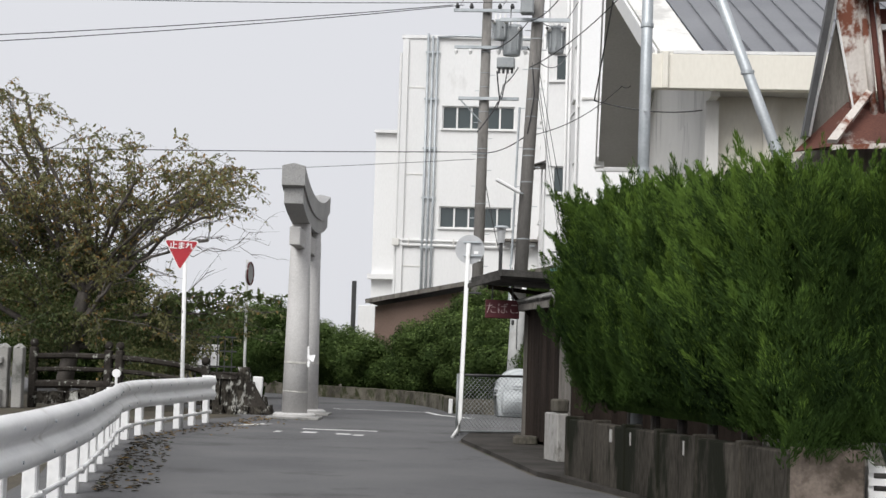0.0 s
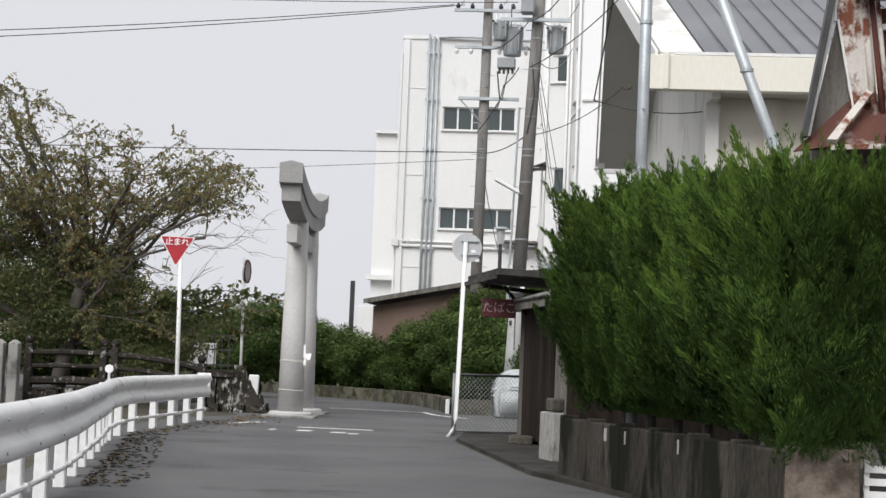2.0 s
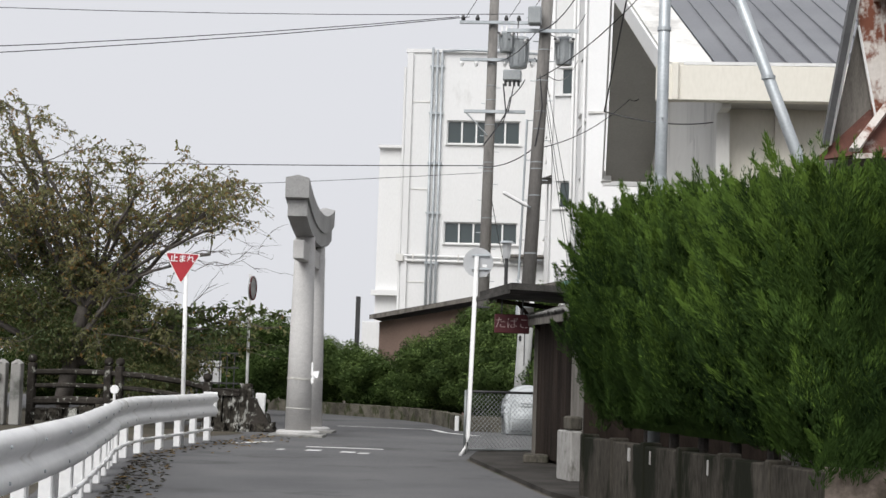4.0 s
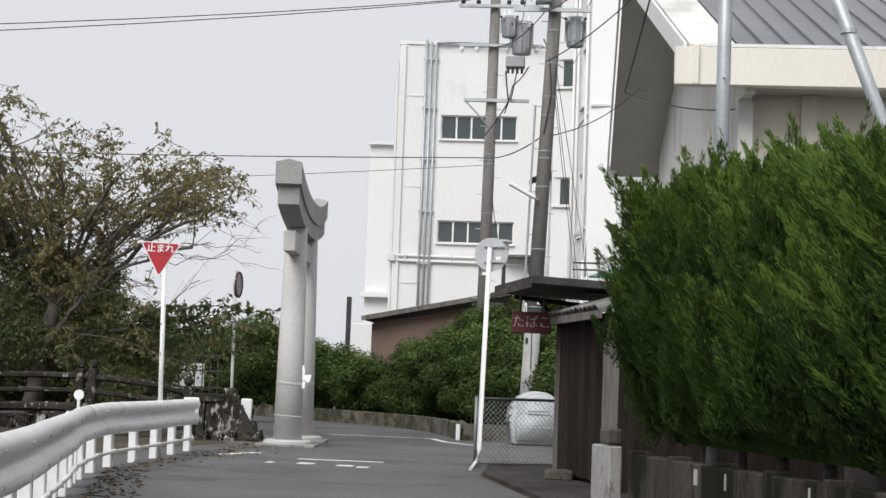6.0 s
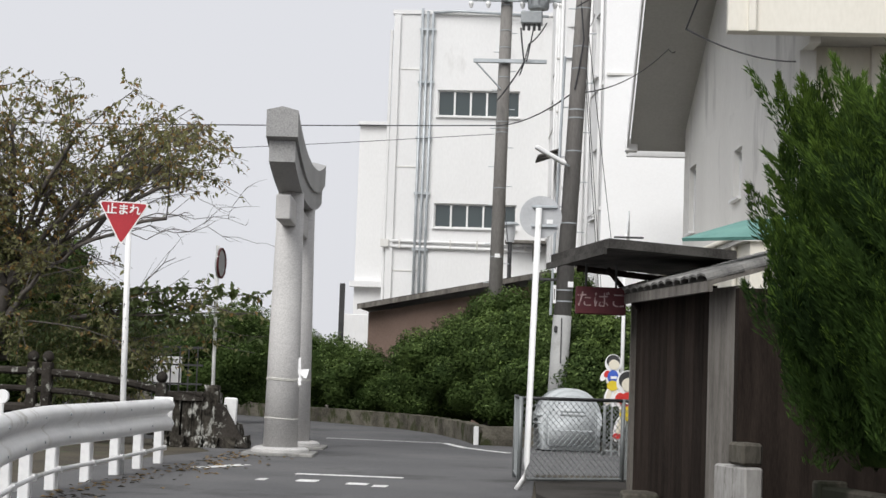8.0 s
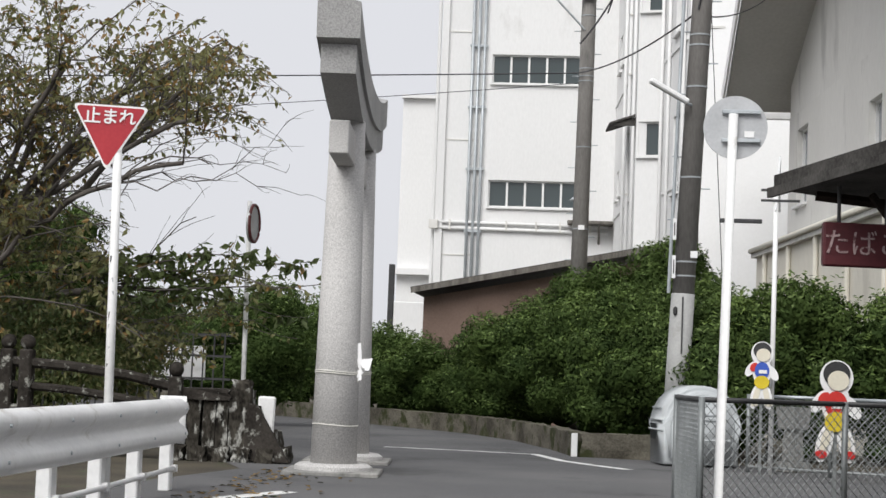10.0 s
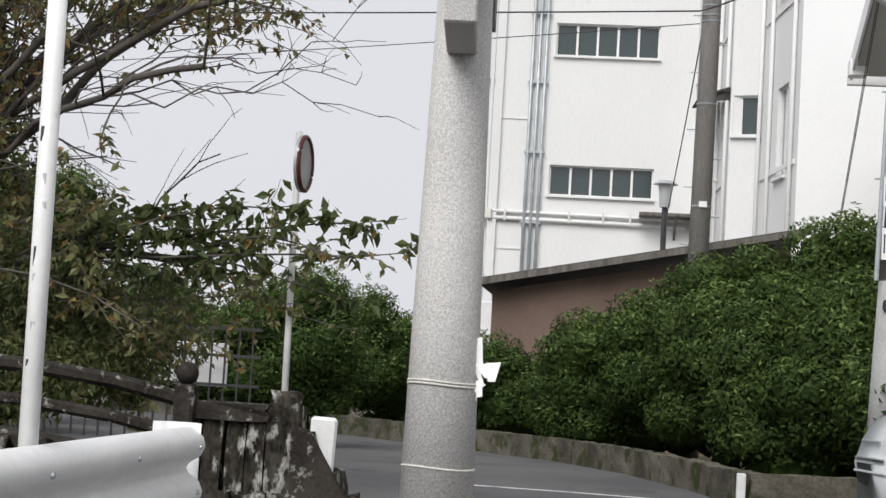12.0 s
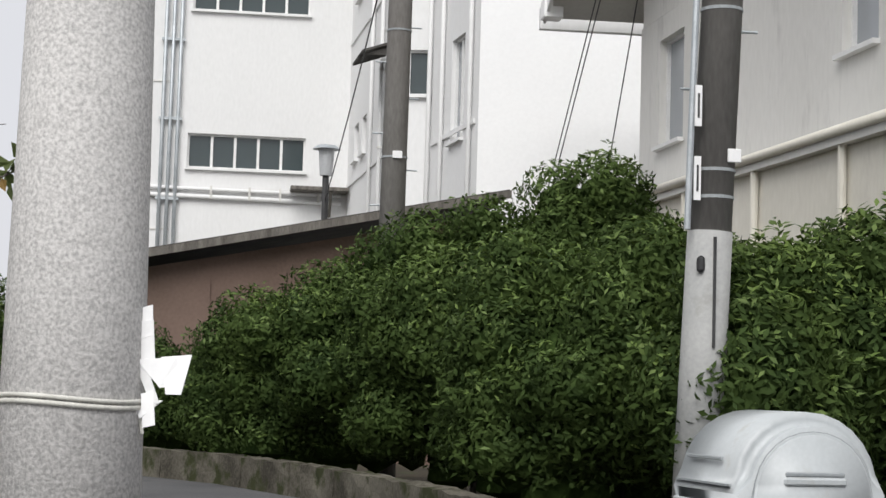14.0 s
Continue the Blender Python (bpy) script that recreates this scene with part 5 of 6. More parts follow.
    window_unit(sw, 2.6, 3.5, 5.6, 6.5, 1, 0.12, PANE_PALE)
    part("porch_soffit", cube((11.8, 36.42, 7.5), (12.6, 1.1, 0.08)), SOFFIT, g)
    part("pilaster", cube((6.9, 36.92, 3.75), (0.35, 0.3, 7.4)), WALLCREAM, g)
    part("annex", prism([(3.62, 50.2), (4.77, 38.2), (5.6, 38.2), (4.9, 50.2)], 0, 3.95), WALLCREAM, g, "low cream annex wall")
    part("annex_cap", prism([(3.5, 50.3), (4.64, 38.1), (5.5, 38.1), (4.8, 50.3)], 3.95, 4.05), WALLGREY, g)
    part("annex_gutter", rod((3.48, 50.2, 4.1), (4.62, 38.2, 4.1), 0.06, 10), WALLCREAM, g, "cream gutter pipe", smooth=True)
    for i in range(5):
        u = (i + 0.5) / 5
        part("gutter_pipe", rod((3.48 + 1.14 * u + 0.08, 50.2 - 12 * u, 0), (3.48 + 1.14 * u + 0.08, 50.2 - 12 * u, 4.08), 0.05, 8), WALLCREAM, g)
    return g


gym_hall()

# ---- rusty house behind the hedge ----


def rusty_house():
    g = thing("rusty_house", "old house with a rust-streaked peeling metal roof", "house")
    Y = 19.75
    part("gable_wall", slab([(5.62, Y, 4.1), (6.2, Y, 4.1), (6.2, Y, 5.95), (6.0, Y, 5.95)], 0.1), GREYWOOD, g, "grey boarded gable")
    part("dark_verge", slab([(5.5, Y - 0.12, 4.12), (5.57, Y - 0.12, 4.12), (5.9, Y - 0.12, 6.0), (5.82, Y - 0.12, 6.0)], 0.25), DARKMETAL, g, "dark sloping roof edge")
    part("white_verge", slab([(5.57, Y - 0.1, 4.14), (5.62, Y - 0.1, 4.14), (5.95, Y - 0.1, 6.0), (5.9, Y - 0.1, 6.0)], 0.12), WHITEPAINT, g, "white verge strip")
    part("peeling_panel", slab([(6.12, Y - 0.14, 4.5), (6.42, Y - 0.14, 4.7), (6.32, Y - 0.14, 6.0), (5.9, Y - 0.14, 6.0), (5.93, Y - 0.14, 5.6)], 0.05), PEELING, g, "pale peeling cladding with rust runs")
    part("corner_strip", rod((6.14, Y - 0.18, 4.52), (5.93, Y - 0.18, 5.62), 0.018, 6), WHITEPAINT, g)
    for dx, r, m in ((0.0, 0.045, PEELING), (0.1, 0.035, RUSTDARK), (0.17, 0.03, PEELING)):
        part("down_pipe", rod((6.42 + dx, Y - 0.2, 4.22), (6.22 + dx, Y - 0.2, 6.0), r, 10), m, g, "rust-streaked pipe", smooth=True)
    for k in range(10):
        part("wall_board", cube((6.68 + 0.42 * k, Y - 0.02, 5.0), (0.4, 0.05, 1.6)), RUSTDARK, g)
    part("window_trim", cube((8.4, Y - 0.1, 5.55), (3.9, 0.08, 0.07)), WHITEPAINT, g, "white trim under the eaves")
    part("upper_eave", cube((8.3, Y - 0.3, 5.98), (4.4, 0.7, 0.14), None, 0.01), PEELING, g, "peeling eaves board")
    part("lean_to_roof", slab([(5.42, Y - 0.2, 3.95), (6.08, Y - 0.1, 4.6), (10.5, Y - 0.1, 4.75), (10.5, Y - 0.75, 4.2), (5.8, Y - 0.75, 3.95)], 0.05), RUST, g, "rusted lean-to roof")
    part("ridge_flashing", slab([(5.74, Y - 0.8, 3.98), (5.86, Y - 0.8, 3.98), (6.42, Y - 0.14, 4.74), (6.34, Y - 0.1, 4.76)], 0.06), PEELING, g, "pale ridge flashing")
    for k in range(8):
        x = 6.7 + 0.48 * k
        part("roof_batten", slab([(x, Y - 0.12, 4.65 + 0.034 * (x - 6.1)), (x + 0.04, Y - 0.12, 4.65 + 0.034 * (x - 6.1)), (x + 0.04, Y - 0.74, 4.02 + 0.05 * (x - 5.8)), (x, Y - 0.74, 4.02 + 0.05 * (x - 5.8))], 0.04), RUST, g)
    part("eave_edge", slab([(5.8, Y - 0.76, 3.9), (10.5, Y - 0.76, 4.14), (10.5, Y - 0.76, 4.2), (5.8, Y - 0.76, 3.96)], 0.04), PEELING, g)
    part("body", prism([(5.7, 20.0), (10.5, 20.0), (10.5, 27), (5.7, 27)], 0, 4.1), GREYWOOD, g)
    return g


rusty_house()


def steel_pole(p, q, r, label):
    g = thing("steel_pole", label, "steel pole", p[0], p[1], p[2])
    part("shaft", tube(bm_new(), [(0, 0, 0), (q[0] - p[0], q[1] - p[1], q[2] - p[2])], [r, r * 0.9], 16), GALV, g, smooth=True)
    for u in (0.42, 0.62):
        c = Vector(p).lerp(Vector(q), u) - Vector(p)
        part("collar", rod(c - Vector((0, 0, 0.02)), c + Vector((0, 0, 0.02)), r * 1.12, 14), GALV, g)
    part("clamp", rod((0.0 + (q[0] - p[0]) * 0.5, (q[1] - p[1]) * 0.5 - r, (q[2] - p[2]) * 0.5), ((q[0] - p[0]) * 0.5, (q[1] - p[1]) * 0.5 - r - 0.05, (q[2] - p[2]) * 0.5), 0.012, 6), GALV, g)
    return g


steel_pole((3.47, 16.85, 0), (3.5, 16.85, 8.0), 0.066, "pale galvanised steel pole behind the hedge")
steel_pole((6.3, 16.9, 0), (3.55, 16.9, 7.2), 0.066, "slanting galvanised stay pole behind the hedge")

# ---- brown shed ----


def shed():
    g = thing("shed", "low brown shed with a dark sloping roof edge", "shed", 0, 0, 0)
    part("wall", prism([(-3.8, 49.6), (1.6, 49.6), (1.6, 54), (-3.8, 54)], 0, 2.75), HUTBROWN, g)
    part("gable", slab([(-3.8, 49.6, 2.75), (1.6, 49.6, 2.75), (1.6, 49.6, 3.85), (-3.8, 49.6, 2.8)], -0.15), HUTBROWN, g)
    part("roof", slab([(-4.05, 49.2, 2.9), (1.9, 49.2, 4.12), (1.9, 54.4, 4.12), (-4.05, 54.4, 2.9)], 0.1), HUTROOF, g, "thin dark roofing sheet")
    part("verge_board", slab([(-4.05, 49.17, 2.86), (1.9, 49.17, 4.08), (1.9, 49.17, 4.2), (-4.05, 49.17, 2.98)], 0.03), GREYWOOD, g)
    for x in (-2.6, -1.4, -0.2):
        part("siding_strip", cube((x, 49.58, 1.4), (0.03, 0.03, 2.7)), HUTBROWN, g)
    return g


shed()
lp = thing("garden_lamp", "black garden lamp post with a pale shade", "street lamp", -0.47, 58.6, 0)
part("post", rod((0, 0, 0), (0, 0, 5.5), 0.07, 10), DARKMETAL, lp)
part("shade", rod((0, 0, 5.5), (0, 0, 6.05), 0.13, 14, 0.17), SIGNBACK, lp, "pale lantern glass")
part("cap", rod((0, 0, 6.05), (0, 0, 6.13), 0.3, 14, 0.2), GALV, lp)
lw = thing("low_wall", "low white wall behind the shrubs", "wall", -5.3, 62, 0)
part("panel", cube((0, 0, 1.6), (1.6, 0.2, 3.2), None, 0.02), WALLWHITE, lw)
bp_ = thing("dark_post", "dark slim post behind the shrubs", "post", -4.9, 52.5, 0)
part("shaft", cube((0, 0, 1.85), (0.14, 0.14, 3.7), None, 0.01), DARKMETAL, bp_)

# ---- utility poles ----


def utility_pole(x, y, lean, top, r0, r1, wrap, label):
    g = thing("utility_pole", label, "utility pole", x, y, 0, group="utility poles")
    z0 = 2.35 if wrap else 0.0
    at = lambda z: (lean * z / top, 0, z)
    rad = lambda z: r0 + (r1 - r0) * z / top
    if wrap:
        part("lower_wrap", tube(bm_new(), [at(0), at(z0)], [rad(0) * 1.05, rad(z0) * 1.05], 20), POLELIGHT, g, "pale grey protective wrap", smooth=True)
        part("seam", cube((at(1.3)[0] + 0.03, -rad(1.3) * 1.06, 1.9), (0.02, 0.02, 0.8)), DARKMETAL, g)
        part("oval_hole", cube((at(2.1)[0] - 0.1, -rad(2) * 0.98, 2.1), (0.06, 0.03, 0.12), None, 0.02), DARKMETAL, g)
    part("shaft", tube(bm_new(), [at(z0), at(top)], [rad(z0), r1], 20), POLE, g, "weathered concrete shaft", smooth=True)
    zs = (2.6, 2.8, 4.0, 5.3, 5.9, 6.05, 6.8, 7.2, 7.9, 8.6) if wrap else (4.0, 5.6, 6.9, 7.0, 7.15, 8.2, 8.9, 9.3, 9.9)
    for z in zs:
        part("band", tube(bm_new(), [(at(z)[0], 0, z - 0.012), (at(z)[0], 0, z + 0.012)], rad(z) * 1.05, 18), EQUIP, g)
    for k in range(14):
        z = 3.4 + 0.45 * k
        if z < top - 1:
            sx = 1 if k % 2 else -1
            x0 = at(z)[0] + sx * rad(z)
            part("step_bolt", rod((x0, 0, z), (x0 + sx * 0.13, 0, z), 0.011, 6), GALV, g)
    return g, at, rad


pole_a, at_a, rad_a = utility_pole(-0.33, 44.8, 0.1, 13.0, 0.17, 0.125, False, "concrete utility pole carrying transformers and crossarms")
for z, x0, x1 in ((11.05, -0.85, 1.35), (10.0, -0.8, 1.35), (8.55, -0.65, 1.05)):
    part("crossarm", cube(((x0 + x1) / 2, -0.2, z), (x1 - x0, 0.08, 0.09), None, 0.008), GALV, pole_a, "galvanised crossarm")
for x in (-0.75, -0.35, 0.45, 0.8, 1.2):
    for z in (11.05, 10.0):
        dz = 1 if z > 10.5 else -1
        bm = tube(bm_new(), [(x, -0.2, z + dz * 0.05), (x, -0.2, z + dz * 0.11), (x, -0.2, z + dz * 0.2)], [0.05, 0.065, 0.03], 10)
        part("insulator", bm, SIGNWHITE if dz < 0 else DARKMETAL, pole_a)
part("arm_brace", rod((-0.6, -0.2, 8.52), (0.0, -0.14, 7.9), 0.02, 6), GALV, pole_a)


def transformer(parent, x, y, z, r, h):
    b = part("transformer", tube(bm_new(), [(x, y, z), (x, y, z + h * 0.06), (x, y, z + h * 0.94), (x, y, z + h)], [r * 0.8, r * 0.86, r, r * 0.92], 22), EQUIP, parent, "grey pole transformer drum", smooth=False)
    for k in range(3):
        bm = tube(bm_new(), [(x - r * 0.6 + k * r * 0.6, y - r * 0.4, z + h), (x - r * 0.6 + k * r * 0.6, y - r * 0.4, z + h + 0.16)], [0.04, 0.025], 8)
        part("bushing", bm, SIGNWHITE, b)
    for k in (-1, 1):
        c = Vector((x + k * r * 0.62, y - r * 0.8, z + h * 0.82))
        part("terminal", tube(bm_new(), [c, c + Vector((k * 0.03, -0.05, 0.01)), c + Vector((k * 0.06, -0.12, 0.02))], [0.035, 0.055, 0.045], 10), SIGNWHITE, b, "white porcelain terminal")
        part("terminal_cap", rod(c + Vector((k * 0.06, -0.12, 0.02)), c + Vector((k * 0.08, -0.17, 0.02)), 0.03, 8), DARKMETAL, b)
    part("lid_clamp", tube(bm_new(), [(x, y, z + h * 0.9), (x, y, z + h * 0.93)], r * 1.05, 20), GALV, b)
    for k in range(5):
        a = math.pi * (1.1 + 0.2 * k)
        part("fin", cube((x + math.cos(a) * r * 1.04, y + math.sin(a) * r * 1.04, z + h * 0.5), (0.03, 0.03, h * 0.7)), EQUIP, b)
    return b


transformer(pole_a, 0.82, -0.35, 9.75, 0.29, 0.85)
transformer(pole_a, 0.5, -0.55, 10.15, 0.22, 0.55)
part("switch_box", cube((0.68, -0.5, 9.5), (0.5, 0.35, 0.3), None, 0.03), EQUIP, pole_a, "grey switch box with bushings")
for k in range(4):
    part("bushing", rod((0.5 + 0.12 * k, -0.6, 9.36), (0.5 + 0.12 * k, -0.6, 9.2), 0.035, 8), DARKMETAL, pole_a)
part("label_plate", cube((0.05, -0.18, 4.02), (0.12, 0.015, 0.09)), SIGNWHITE, pole_a)
pole_b, at_b, rad_b = utility_pole(1.17, 36.2, 0.5, 13.0, 0.165, 0.12, True, "concrete utility pole with a street lamp and pale wrapped foot")
transformer(pole_b, 0.78, 0.15, 8.3, 0.21, 0.62)
part("switch_box", cube((0.12, -0.35, 9.3), (0.3, 0.3, 0.4), None, 0.03), EQUIP, pole_b)
part("crossarm", cube((0.3, -0.2, 9.0), (1.6, 0.08, 0.08)), GALV, pole_b)
lamp_arm = part("lamp_arm", rod((0.13, -0.15, 5.02), (-0.08, -0.35, 5.08), 0.02, 8), GALV, pole_b)
lamp = part("street_lamp", cube((0, 0, 0), (0.62, 0.13, 0.075), None, 0.02), SIGNWHITE, pole_b, "white fluorescent street lamp")
lamp.matrix_basis = pose(-0.2, -0.4, 5.17, 0, 27, 12)
part("pole_plate", cube((0.22, -0.15, 2.9), (0.1, 0.02, 0.1), None, 0.005), SIGNWHITE, pole_b)
for z, h in ((3.25, 0.3), (2.72, 0.32)):
    pl = part("narrow_plate", cube((-0.06, -0.17, z), (0.05, 0.02, h)), SIGNWHITE, pole_b, "narrow white plate with dark marks")
    part("mark", cube((-0.06, -0.182, z), (0.015, 0.004, h * 0.6)), DARKMETAL, pl)
part("cable_duct", rod((-0.12, -0.14, 2.35), (0.0, -0.12, 7.0), 0.025, 8), GALV, pole_b)


def cable(pts, sag, r=0.012, label="thin black overhead cable"):
    g = bm_new()
    out = []
    for a, b in zip(pts, pts[1:]):
        a, b = Vector(a), Vector(b)
        for i in range(17):
            u = i / 16
            out.append(a.lerp(b, u) - Vector((0, 0, sag * 4 * u * (1 - u))))
    return tagged(part("cable", tube(g, out, r, 5), CABLE), label, "cable", group="overhead cables")


cable([(-40, 22, 5.7), (-1.2, 44.6, 11.2)], 0.9, 0.012)
cable([(-40, 23, 5.4), (-0.9, 44.6, 11.2)], 0.9, 0.012)
cable([(-40, 26, 9.4), (0.6, 44.6, 11.3)], 0.8, 0.01)
cable([(-30, 52, 8.0), (-0.45, 44.7, 7.05), (1.3, 36.2, 6.35)], 0.15, 0.014)
cable([(-30, 57, 7.2), (-0.45, 44.7, 6.85)], 0.25, 0.008)
cable([(1.3, 36.2, 6.35), (3.6, 46.0, 9.2), (4.2, 50.5, 10.5)], 0.25, 0.012)
cable([(1.35, 36.1, 9.0), (2.9, 30, 9.6), (6, 17, 12)], 0.4, 0.012)
cable([(1.3, 36.1, 8.4), (1.95, 55.8, 12.2)], 0.6, 0.012)
cable([(-0.4, 44.7, 10.0), (1.3, 36.2, 9.0)], 0.25, 0.012)
cable([(0.1, 44.4, 9.3), (0.2, 44.4, 8.5), (-0.42, 44.55, 7.6)], 0.05, 0.02, "thick black service cable on the pole")
cable([(0.4, 44.3, 9.3), (0.25, 44.4, 8.5)], 0.03, 0.016, "thick black service cable on the pole")
cable([(3.5, 16.85, 7.95), (2.88, 29.78, 6.18), (5.3, 36.35, 7.05)], 0.12, 0.014, "black service cable slung to the hall")
cable([(-0.35, 44.8, 7.2), (-0.47, 58.6, 5.0)], 0.2, 0.012, "stay wire running down from the pole")
cable([(1.4, 36.2, 8.6), (2.3, 50.0, 3.0)], 0.05, 0.008, "stay wire running down from the pole")
cable([(1.4, 36.2, 8.4), (2.2, 49.0, 3.0)], 0.05, 0.008, "stay wire running down from the pole")
cable([(1.4, 36.2, 8.8), (2.6, 46.5, 3.0)], 0.05, 0.008, "stay wire running down from the pole")

for x0, z0, x1, z1 in ((-0.7, 11.2, 4.5, 13.5), (0.5, 11.2, 5.5, 13.8), (1.0, 11.2, 6.0, 13.8)):
    cable([(x0 - 0.3, 44.6, z0), (x1, 20, z1)], 0.5, 0.009)
cable([(0.45, 44.3, 10.6), (0.9, 36.3, 9.4)], 0.2, 0.012)
cable([(0.7, 44.3, 9.4), (0.3, 44.3, 8.9), (0.1, 44.5, 8.2)], 0.06, 0.016, "thick black service cable on the pole")
cable([(1.42, 36.1, 8.2), (1.5, 36.0, 7.3), (1.36, 36.05, 6.4)], 0.05, 0.014, "thick black service cable on the pole")
cable([(1.36, 36.0, 9.2), (2.3, 45.0, 11.4)], 0.5, 0.012)
cable([(1.36, 36.0, 7.9), (4.3, 30.0, 9.4)], 0.3, 0.012)

# ---- tobacco shop ----


def tobacco_shop():
    g = thing("tobacco_shop", "small old dark wooden shop with tiled roof", "shop")
    A, B = Vector((2.0, 23.3)), Vector((2.58, 21.2))
    d = B - A
    ang = math.degrees(math.atan2(d.y, d.x))
    n = 9
    for i in range(n):
        c = A + d * ((i + 0.5) / n)
        part("wall_board", cube((0, 0.02, 1.03), (d.length / n - 0.006, 0.03, 1.96), pose(c.x, c.y, 0.05, 0, 0, ang)), DARKWOOD, g)
    part("corner_post", cube((2.0, 23.32, 1.05), (0.09, 0.09, 2.05), None, 0.008), GREYWOOD, g)
    part("end_boarding", cube((0, 0.05, 1.0), (0.7, 0.05, 1.95), pose(2.62, 20.75, 0.05, 0, 0, -72)), GREYWOOD, g, "bleached grey boards")
    part("body", prism([(2.06, 23.3), (2.66, 21.1), (2.72, 20.4), (5.2, 20.6), (4.6, 23.9)], 0.05, 2.0), DARKWOOD, g)
    # tiled roof: rising away from the street
    E0, E1 = Vector((1.82, 23.35, 2.02)), Vector((2.5, 20.4, 2.02))
    R0, R1 = Vector((3.6, 24.0, 2.55)), Vector((4.2, 21.0, 2.55))
    part("roof_deck", slab([E0, E1, R1, R0], 0.04), GREYWOOD, g)
    part("eave_board", slab([E0 - Vector((0, 0, 0.06)), E1 - Vector((0, 0, 0.06)), E1 + Vector((0, 0, 0.03)), E0 + Vector((0, 0, 0.03))], 0.04), GREYWOOD, g)
    rows, cols = 6, 13
    tile_me = None
    rr = random.Random(6)
    for i in range(rows):
        for j in range(cols):
            u, v = (j + 0.5) / cols, (i + 0.35) / rows
            c = (E0.lerp(E1, u)).lerp(R0.lerp(R1, u), v) + Vector((0, 0, 0.07))
            if tile_me is None:
                bm = bm_new()
                for k in range(4):
                    a0, a1 = math.pi * k / 4, math.pi * (k + 1) / 4
                    vs = [bm.verts.new((-math.cos(a) * 0.12, yy, 0.05 * math.sin(a))) for a, yy in ((a0, -0.17), (a1, -0.17), (a1, 0.17), (a0, 0.17))]
                    bm.faces.new(vs)
                bmesh.ops.remove_doubles(bm, verts=bm.verts, dist=0.001)
                rg = bmesh.ops.extrude_face_region(bm, geom=list(bm.faces))
                bmesh.ops.translate(bm, verts=[q for q in rg["geom"] if isinstance(q, bmesh.types.BMVert)], vec=(0, 0, -0.02))
                bmesh.ops.recalc_face_normals(bm, faces=bm.faces)
                ob = part("roof_tile", bm, TILE, g)
                tile_me = ob.data
            else:
                ob = new("roof_tile", tile_me)
                ob.parent = g
            ob.matrix_basis = pose(c.x, c.y, c.z, 17 + rr.uniform(-2, 2), rr.uniform(-2, 2), -75 + rr.uniform(-2, 2))
    # flat canopy over the counter
    part("canopy", slab([(1.14, 23.35, 2.36), (1.68, 21.9, 2.42), (2.95, 22.9, 2.42), (2.4, 24.6, 2.36)], 0.09), ROOFBOARD, g, "thin warped board canopy")
    part("canopy_board", slab([(1.12, 23.32, 2.3), (1.66, 21.87, 2.36), (1.66, 21.87, 2.42), (1.12, 23.32, 2.36)], 0.03), ROOFBOARD, g)
    part("canopy_beam", rod((1.4, 23.3, 2.32), (2.6, 23.3, 2.2), 0.035, 6), DARKWOOD, g)
    part("canopy_strut", rod((1.7, 23.0, 2.3), (2.05, 23.2, 1.9), 0.025, 6), DARKWOOD, g)
    part("tin_sheet", slab([(2.35, 21.9, 2.5), (2.95, 20.6, 2.42), (3.6, 20.9, 2.66), (2.95, 22.3, 2.72)], 0.03), TEAL, g, "teal corrugated sheet on the roof")
    part("door_step", cube((2.05, 22.6, 0.1), (0.35, 0.5, 0.12), pose(0, 0, 0), 0.02), OLDCONC, g)
    return g


tobacco_shop()
ts = thing("shop_sign", "faded dark red tobacco sign with white lettering", "shop sign", 1.64, 22.95, 1.98, 10)
part("board", cube((0, 0, 0), (0.5, 0.06, 0.27), None, 0.01), OLDRED, ts)
words("たばこ", 0.17, TEXTPINK, ts, pose(0, -0.034, 0.0, 90, 0, 0))
part("hanger", rod((-0.15, 0, 0.13), (-0.15, 0, 0.36), 0.012, 6), DARKMETAL, ts)
part("hanger", rod((0.15, 0, 0.13), (0.15, 0, 0.36), 0.012, 6), DARKMETAL, ts)

# ---- mesh fences ----


def mesh_panel(p, q, z0, z1, parent, step=0.075, r=0.0035):
    """Chain-link: crossing thin square wires between two feet."""
    p, q = Vector(p), Vector(q)
    L, H = (q - p).length, z1 - z0
    d = (q - p).normalized()
    nrm = Vector((-d.y, d.x, 0)) * r
    verts, faces = [], []

    def bar(u0, h0, u1, h1, off):
        a, b = p + d * u0 + Vector((0, 0, z0 + h0)), p + d * u1 + Vector((0, 0, z0 + h1))
        t = (b - a).normalized()
        s = t.cross(nrm.normalized()) * r
        k = len(verts)
        o = nrm * off
        for c in (a, b):
            verts.extend([tuple(c + s + o), tuple(c + nrm + o), tuple(c - s + o), tuple(c - nrm + o)])
        for j in range(4):
            faces.append((k + j, k + (j + 1) % 4, k + 4 + (j + 1) % 4, k + 4 + j))

    c = -H
    while c < L:
        u0, u1 = max(c, 0), min(c + H, L)
        if u1 > u0:
            bar(u0, u0 - c, u1, u1 - c, 1)
            bar(u0, H - (u0 - c), u1, H - (u1 - c), -1)
        c += step
    me = bpy.data.meshes.new("wire_mesh")
    me.from_pydata(verts, [], faces)
    me.materials.append(FENCE)
    ob = new("wire_mesh", me)
    ob.parent = parent
    return tagged(ob, "grey chain-link wire")


